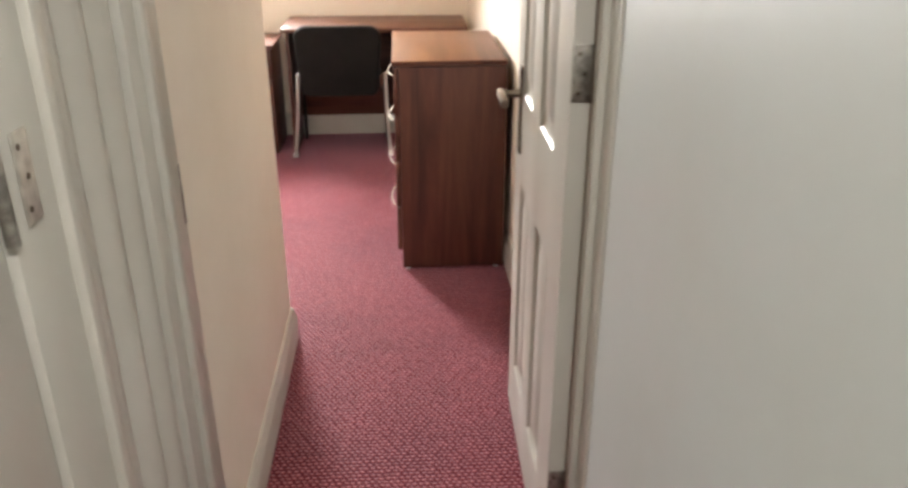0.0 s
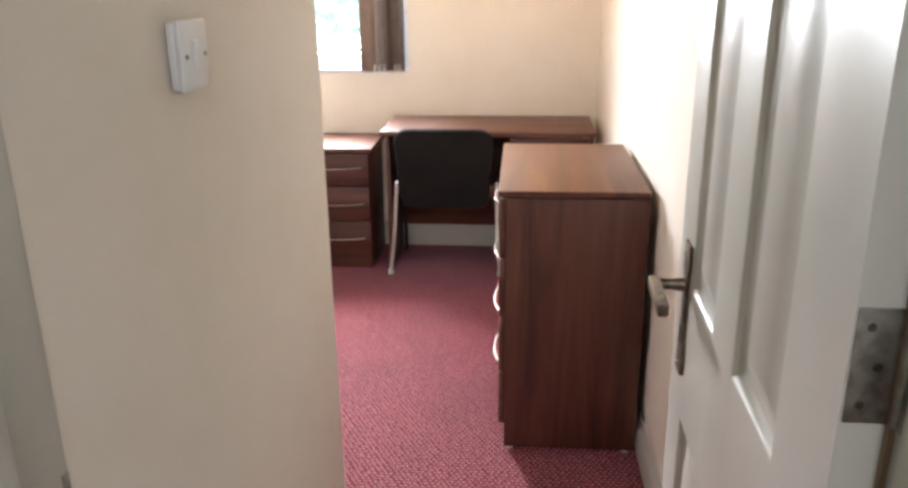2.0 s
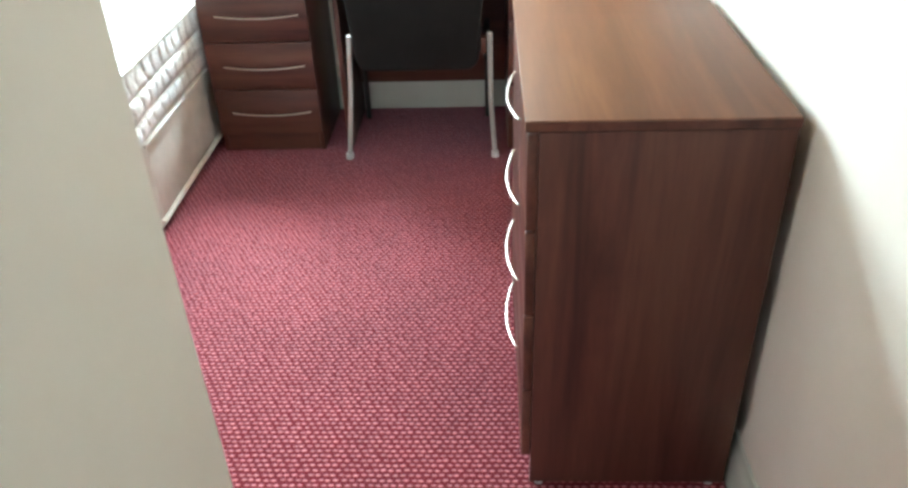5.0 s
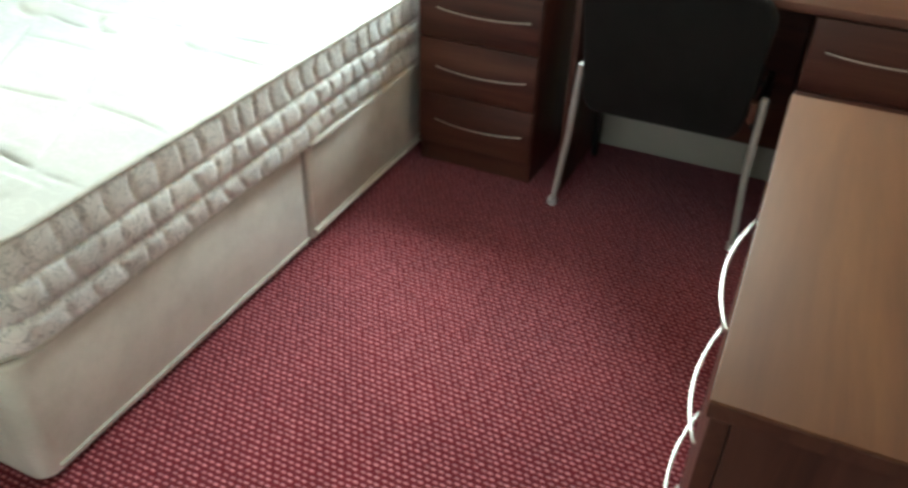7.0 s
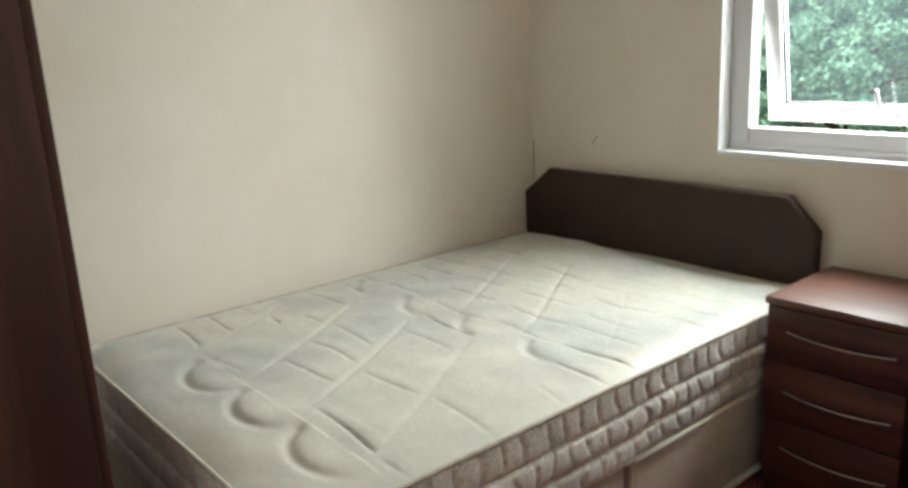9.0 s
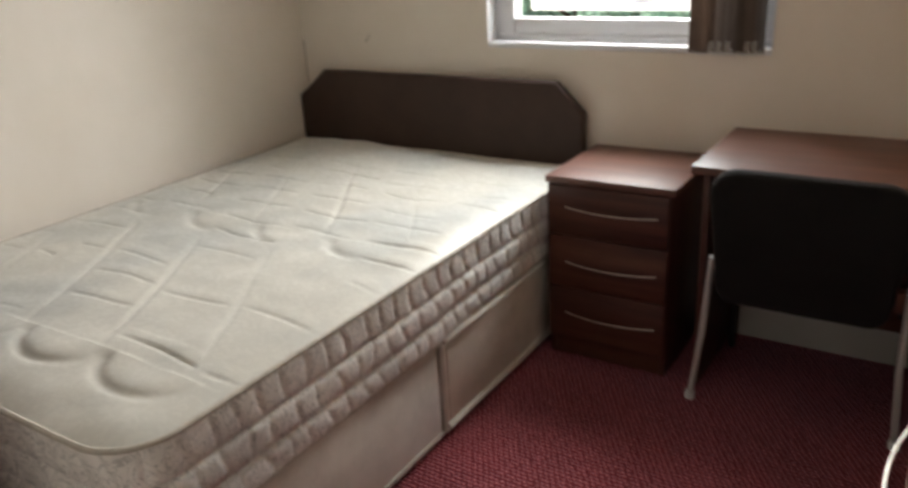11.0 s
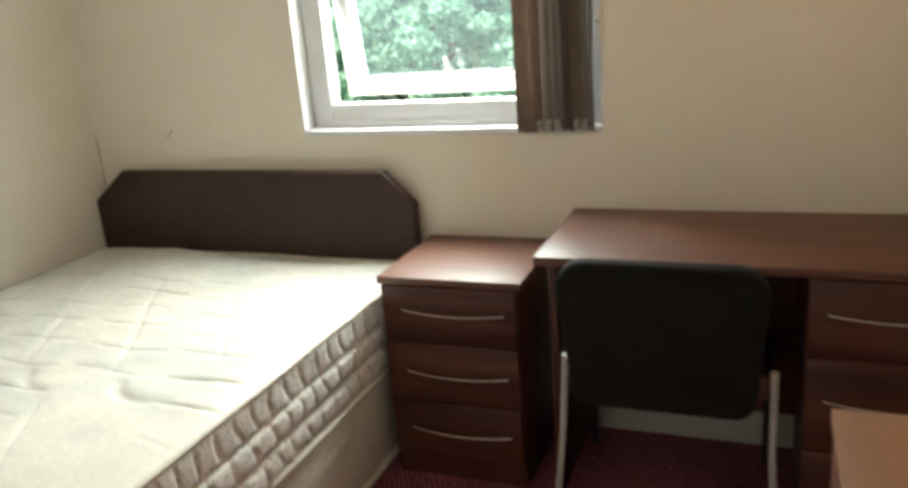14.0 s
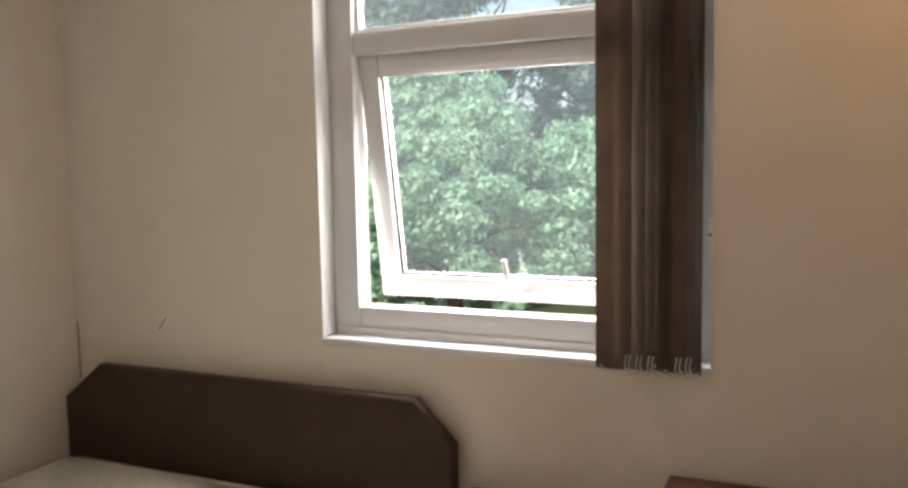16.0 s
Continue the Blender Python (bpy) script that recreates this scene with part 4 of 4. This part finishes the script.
def quilt_height(x, y):
    """Sewn-in quilting: slanted seams that end in rounded fingers, twice along the bed, and soft crosswise creases."""
    u, v = x - MX0, y - MY0
    w = u + SLANT * v + 0.006 * math.sin(9 * v)
    z = 0.0
    for tip, end, lefts in FINGERS:
        for left in lefts:
            p, q = (w - left) / PITCH, v - tip
            h = (u - left - 0.19 + SLANT * (tip + 0.105)) / 0.145
            if -1.4 < h < 1.4 and -0.06 < q < 0.105:
                # the rounded tip, fading out on its far side
                d = math.hypot(h, (q - 0.105) / 0.105) - 1
                if q < 0.105:
                    open_p = 0.25 if tip < 0.5 else -0.5
                    z -= 0.0075 * min(1, max(0, 1 - (h - open_p) / 0.7)) * min(1, (0.105 - q) / 0.03) * groove(d, 0.14)
                    z += 0.003 * groove(d + 0.45, 0.4)
            for edge_p in (0.0, 1.0):
                fade = min(1, max(0, (q - 0.12 * edge_p - 0.06) / 0.06), max(0, (end - v) / 0.06))
                z -= 0.0023 * fade * groove((p - edge_p) * PITCH, 0.011)
    z = max(z, -0.011)
    # creases between the seams
    crease = 0.0
    col = math.floor((w - 0.23) / PITCH)
    p = (w - 0.23) / PITCH - col
    for j in range(12):
        vy = 0.285 + 0.123 * j + 0.022 * noise.noise((col * 1.9 + 0.3, j * 1.7, 9.1))
        if abs(v - vy) > 0.06:
            continue
        pick = noise.noise((col * 3.7 + 0.4, j * 2.9, 0.5 if u > 0.3 else 4.5))
        if pick > -0.28:
            reach = 1 - min(1, abs(p - 0.5 - 0.15 * pick) / (0.44 + 0.1 * pick)) ** 4
            bend = 0.010 * math.sin(11 * u + 2.3 * j + col) + 0.02 * pick
            crease = max(crease, (0.0031 + 0.0038 * pick) * groove(v - vy - bend, 0.0060) * reach)
            z += 0.0009 * groove(v - vy - bend - 0.026, 0.020) * reach
    z -= crease * min(1, max(0, (1.76 - v) / 0.05))
    # soft hollows, and the sag towards the head
    z += 0.020 * math.exp(-((u - 0.32) / 0.28) ** 2 - ((v - 1.9) / 0.35) ** 2) - 0.012 * math.exp(-((u - 1.0) / 0.25) ** 2 - ((v - 1.9) / 0.3) ** 2)
    z += 0.010 * noise.noise((u * 2.2, v * 2.2, 3.1)) + 0.006 * noise.noise((u * 8, v * 8, 7.7))
    return z


nx, ny = 260, 390
bm = bmesh.new()
grid = {}
for i in range(nx + 1):
    for j in range(ny + 1):
        x, y = MX0 + (MX1 - MX0) * i / nx, MY0 + (MY1 - MY0) * j / ny
        d = inside_distance(x, y)
        if d < 0.004:
            continue
        edge = min(1, (d - 0.004) / 0.11)
        z = MZ1 - 0.018 * (1 - edge) ** 2.2 + quilt_height(x, y) * min(1, edge * 1.6)
        grid[i, j] = bm.verts.new((x, y, z))
for i in range(nx):
    for j in range(ny):
        q = [grid.get(k) for k in ((i, j), (i + 1, j), (i + 1, j + 1), (i, j + 1))]
        if all(q):
            bm.faces.new(q)
part("quilted_top", bm, M_TICK, mattress)


def top_seam(points):
    """A raised stitching line along the quilting, pale as where satin catches light."""
    pts = []
    for x, y in points:
        edge = min(1, max(0, (inside_distance(x, y) - 0.004) / 0.11))
        pts.append((x, y, MZ1 - 0.018 * (1 - edge) ** 2.2 + quilt_height(x, y) * min(1, edge * 1.6) + 0.0005))
    part("seam", tube(pts, 0.0014, 6), M_SEAM_GLINT, mattress)


for tip, end, lefts in FINGERS:
    for right in [q + PITCH for q in lefts]:
        line = []
        for i in range(41):
            v = tip + 0.17 + (end - tip - 0.19) * i / 40
            line.append((MX0 + right - SLANT * v - 0.006 * math.sin(9 * v), MY0 + v))
        line = [q for q in line if inside_distance(*q) > 0.05]
        if len(line) > 5:
            top_seam(line)

# border: a closed quilted band round the outline
per = [Vector(p) for p in M_OUT]
per.append(per[0])
cum = [0.0]
for a, b in zip(per, per[1:]):
    cum.append(cum[-1] + (b - a).length)
total = cum[-1]
ns = 1500
bm = bmesh.new()
levels = 42
ROWS_AT = (0.0, 0.28, 0.62, 1.0)
rings, seg_i = [], 0
for s_i in range(ns):
    s = total * s_i / ns
    while seg_i < len(cum) - 2 and cum[seg_i + 1] <= s:
        seg_i += 1
    a, b = per[seg_i], per[seg_i + 1]
    t = (s - cum[seg_i]) / max(1e-9, cum[seg_i + 1] - cum[seg_i])
    p = a.lerp(b, t)
    tang = (b - a).normalized()
    nrm = Vector((tang.y, -tang.x))
    ring = []
    for k in range(levels + 1):
        f = k / levels
        zb = MZ0 + 0.004 + under_edge(p.y)
        z = zb + (MZ1 - 0.018 - zb) * f
        # three rows of tufted blocks, the lowest behind a deeper groove
        row = 0 if f < ROWS_AT[1] else 1 if f < ROWS_AT[2] else 2
        g = (f - ROWS_AT[row]) / (ROWS_AT[row + 1] - ROWS_AT[row])
        body = math.sqrt(max(0.0, 1 - (2 * g - 1) ** 4)) * (0.016, 0.013, 0.009)[row] + (0.0, 0.004 * min(1, g * 3), 0.006)[row]
        shift = s / 0.068 + 0.22 * g + 0.45 * row + 0.45 * noise.noise((s * 8, g * 0.9, 4.0 + 3 * row))
        tuft = abs(math.sin(math.pi * shift))
        pillow = 0.0068 * (min(1, tuft * 1.6) ** 0.6 - 0.75) * (0.5 + 0.5 * math.sin(math.pi * g)) * (1 + 0.5 * noise.noise((math.floor(shift), row * 2.0, 0.7)))
        out_d = -0.016 + body + pillow + 0.003 * noise.noise((s * 7, f * 3, 1.5))
        ring.append(bm.verts.new((p.x + nrm.x * out_d, p.y + nrm.y * out_d, z)))
    rings.append(ring)
for a, b in zip(rings, rings[1:] + rings[:1]):
    for k in range(levels):
        bm.faces.new((a[k], b[k], b[k + 1], a[k + 1]))
part("border", bm, M_BORDER, mattress)


def edge_tape(z, r, inset):
    pts = [Vector((p.x, p.y, z)) for p in per[:-1]]
    c = Vector(((MX0 + MX1) / 2, (MY0 + MY1) / 2, z))
    fine = []
    for a, b in zip(pts, pts[1:] + pts[:1]):
        n_ = max(1, int((b - a).length / 0.05))
        fine += [a.lerp(b, k / n_) for k in range(n_)]
    out = []
    for i, p in enumerate(fine):
        d = (fine[(i + 1) % len(fine)] - fine[i - 1]).normalized()
        n_ = Vector((d.y, -d.x, 0))
        out.append(p - n_ * inset + Vector((0, 0, (under_edge(p.y) if z < 0.45 else 0.0) + 0.003 * noise.noise((p.x * 4, p.y * 4, z)))))
    return tube(out + [out[0]], r, 8)


part("edge_tape", edge_tape(MZ1 - 0.017, 0.0065, 0.004), M_PIPE, mattress)
part("edge_tape", edge_tape(MZ0 + 0.007, 0.0065, 0.008), M_PIPE, mattress)
bm = bmesh.new()
bm.faces.new([bm.verts.new((x + (0.02 if x < (MX0 + MX1) / 2 else -0.02), y + (0.02 if y < -1 else -0.02), MZ0 + 0.0005)) for x, y in M_OUT])
part("underside", bm, M_TICK, mattress)

# headboard with clipped corners
hbx0, hbx1 = -2.944, -1.590
head = thing("headboard", ((hbx0 + hbx1) / 2, -0.04, 0), "dark brown vinyl headboard with clipped corners", "headboard")
out = [(hbx0, 0.30), (hbx1, 0.30), (hbx1, 0.763), (hbx1 - 0.108, 0.872), (hbx0 + 0.15, 0.872), (hbx0, 0.757)]
part("padded_panel", prism(out, "y", -0.066, -0.021, 0.012, 4), M_LEATHER, head)
for x in (hbx0 + 0.25, hbx1 - 0.25):
    part("strut", box(x - 0.03, x + 0.03, -0.0205, -0.0185, 0.0, 0.32), M_WAL_Z, head)

# ---- wardrobe at the bed's foot ----
wx0, wx1, wy0, wy1 = -2.68, -1.83, YB + 0.02, -2.255
wardrobe = thing("wardrobe", ((wx0 + wx1) / 2, (wy0 + wy1) / 2, 0), "tall red-brown walnut wardrobe past the bed's foot, darkened for shade", "wardrobe")
part("side_panel", box(wx1 - 0.018, wx1, wy0, wy1 - 0.02, 0, 1.9, 0.001), M_SHADED_WALNUT, wardrobe)
part("side_panel", box(wx0, wx0 + 0.018, wy0, wy1 - 0.02, 0, 1.9, 0.001), M_SHADED_WALNUT, wardrobe)
part("top", box(wx0 - 0.004, wx1 + 0.004, wy0, wy1, 1.9005, 1.922, 0.002), M_SHADED_WALNUT, wardrobe)
part("back_panel", box(wx0 + 0.019, wx1 - 0.019, wy0, wy0 + 0.006, 0.05, 1.9), M_SHADED_WALNUT, wardrobe)
part("plinth", box(wx0 + 0.019, wx1 - 0.019, wy1 - 0.05, wy1 - 0.034, 0, 0.07), M_SHADED_WALNUT, wardrobe)
xm = (wx0 + wx1) / 2
for a, b, hx_ in ((wx0 + 0.001, xm - 0.0015, xm - 0.05), (xm + 0.0015, wx1 - 0.001, xm + 0.05)):
    d = part("door", box(a, b, wy1 - 0.0195, wy1, 0.072, 1.898, 0.002), M_SHADED_WALNUT, wardrobe)
    bow_handle(d, (hx_, wy1, 1.0), 0.09, (0, 0, 1), (0, 1, 0))

# marks on the window wall
crack = solid("wall_crack", box(-2.944, -2.941, -0.0015, 0.001, 0.80, 0.985), M_CRACK, "thin brown crack in the wall's corner", "crack")
mark = bmesh.new()
tube([(-2.60, -0.0005, 0.985), (-2.585, -0.0005, 1.0), (-2.572, -0.0005, 1.018)], 0.0016, 6, mark)
solid("wall_scuff", mark, M_CRACK, "small brown scuff on the wall", "scuff")


# ---- outdoors ----
solid("ground", box(-60, 60, 0.26, 140, -0.45, -0.35), M_SOIL, "dark lawn behind the house", "ground")
solid("outer_wall", box(XL - 0.2, WX0 - 0.01, 0.251, 0.27, -0.34, H), M_BRICK, "brick outer face beside the window", "wall")


def leafy(name, base, height, spread, count, leaf, mat, label, seed, branches=14, low=0.05):
    """A shrubby tree: tapered trunk, limbs and a crown of many small folded leaves in clumps."""
    rng = np.random.default_rng(seed)
    t = thing(name, base, label, "tree")
    bx, by, bz = base
    trunk = tube([(bx, by, bz), (bx + 0.05, by, bz + height * 0.25), (bx - 0.05, by + 0.1, bz + height * 0.5), (bx, by, bz + height * 0.6)],
                 [0.10, 0.08, 0.05, 0.02], 8)
    for k in range(branches):
        a, e = rng.uniform(0, 6.28), rng.uniform(0.2, 0.9)
        z0 = bz + height * rng.uniform(0.12, 0.6)
        tip = Vector((bx + math.cos(a) * spread * rng.uniform(0.5, 0.9), by + math.sin(a) * spread * 0.7, z0 + height * 0.25 * e))
        root = Vector((bx, by, z0))
        tube([root, root.lerp(tip, 0.5) + Vector((0, 0, 0.1)), tip], [0.025, 0.015, 0.006], 6, trunk)
    part("trunk", trunk, M_BARK, t)
    clumps = 105
    th, ph = rng.uniform(0, 2 * np.pi, clumps), np.arccos(rng.uniform(-0.75, 1, clumps))
    rad = rng.uniform(0.45, 1.0, clumps) ** 0.6
    cx = spread * rad * np.sin(ph) * np.cos(th)
    cy = spread * 0.8 * rad * np.sin(ph) * np.sin(th)
    cz = height * 0.52 + height * 0.46 * rad * np.cos(ph)
    size = rng.uniform(0.09, 0.21, clumps) * spread
    which = rng.integers(0, clumps, count)
    g = rng.normal(0, 1, (count, 3))
    g /= np.linalg.norm(g, axis=1, keepdims=True)
    g *= rng.uniform(0.35, 1, (count, 1)) ** 0.5
    pos = np.stack([cx[which], cy[which], cz[which]], 1) + g * size[which, None] * [1, 1, 0.72]
    pos[:, 2] = np.maximum(pos[:, 2], low + rng.uniform(0, 0.4, count) * (low > 0.1))
    out_dir = g + rng.normal(0, 0.55, (count, 3)) + [0, 0, 0.35]
    out_dir /= np.linalg.norm(out_dir, axis=1, keepdims=True)
    side = np.cross(out_dir, rng.normal(0, 1, (count, 3)))
    side /= np.linalg.norm(side, axis=1, keepdims=True)
    along = np.cross(side, out_dir)
    sz = leaf * rng.uniform(0.6, 1.4, (count, 1))
    a = pos - along * sz
    b = pos + side * sz * 0.55 - out_dir * sz * 0.12
    c = pos + along * sz
    d = pos - side * sz * 0.55 - out_dir * sz * 0.12
    verts = np.stack([a, b, c, d], 1).reshape(-1, 3)
    idx = np.arange(count * 4).reshape(-1, 4)
    faces = np.concatenate([idx[:, [0, 1, 2]], idx[:, [0, 2, 3]]])
    me = bpy.data.meshes.new("crown")
    me.from_pydata(verts.tolist(), [], faces.tolist())
    me.materials.append(mat)
    crown = new("crown", me)
    crown.parent = t
    tagged(crown, kind="stuff")
    return t


leafy("shrub_tree", (-3.75, 4.7, -0.35), 2.75, 1.25, 42000, 0.029, M_LEAF_A, "bright green leafy shrub outside the window", 3, branches=5)
leafy("shrub_tree", (-2.1, 5.7, -0.35), 2.75, 1.15, 30000, 0.030, M_LEAF_A, "bright green leafy shrub with a ragged top", 5, low=1.15)
leafy("shrub_tree", (-5.4, 6.4, -0.35), 3.6, 1.6, 34000, 0.032, M_LEAF_A, "tall bright green shrub by the lawn", 8)
leafy("dark_tree", (-1.6, 8.6, -0.35), 5.6, 2.3, 24000, 0.055, M_LEAF_B, "dark green tree behind the shrubs", 11)
leafy("dark_tree", (-5.4, 10.0, -0.35), 7.0, 3.0, 24000, 0.06, M_LEAF_B, "tall dark green tree at the back", 13)
leafy("dark_tree", (-3.0, 9.0, -0.35), 5.0, 1.6, 20000, 0.05, M_LEAF_B, "dark blue-green tree between the shrubs", 23)
leafy("dark_tree", (2.6, 9.0, -0.35), 5.6, 2.6, 18000, 0.06, M_LEAF_B, "dark green tree beyond the window's edge", 17)
leafy("dark_tree", (-9.5, 11.5, -0.35), 7.5, 3.4, 16000, 0.07, M_LEAF_B, "tall dark green tree at the garden's end", 19)
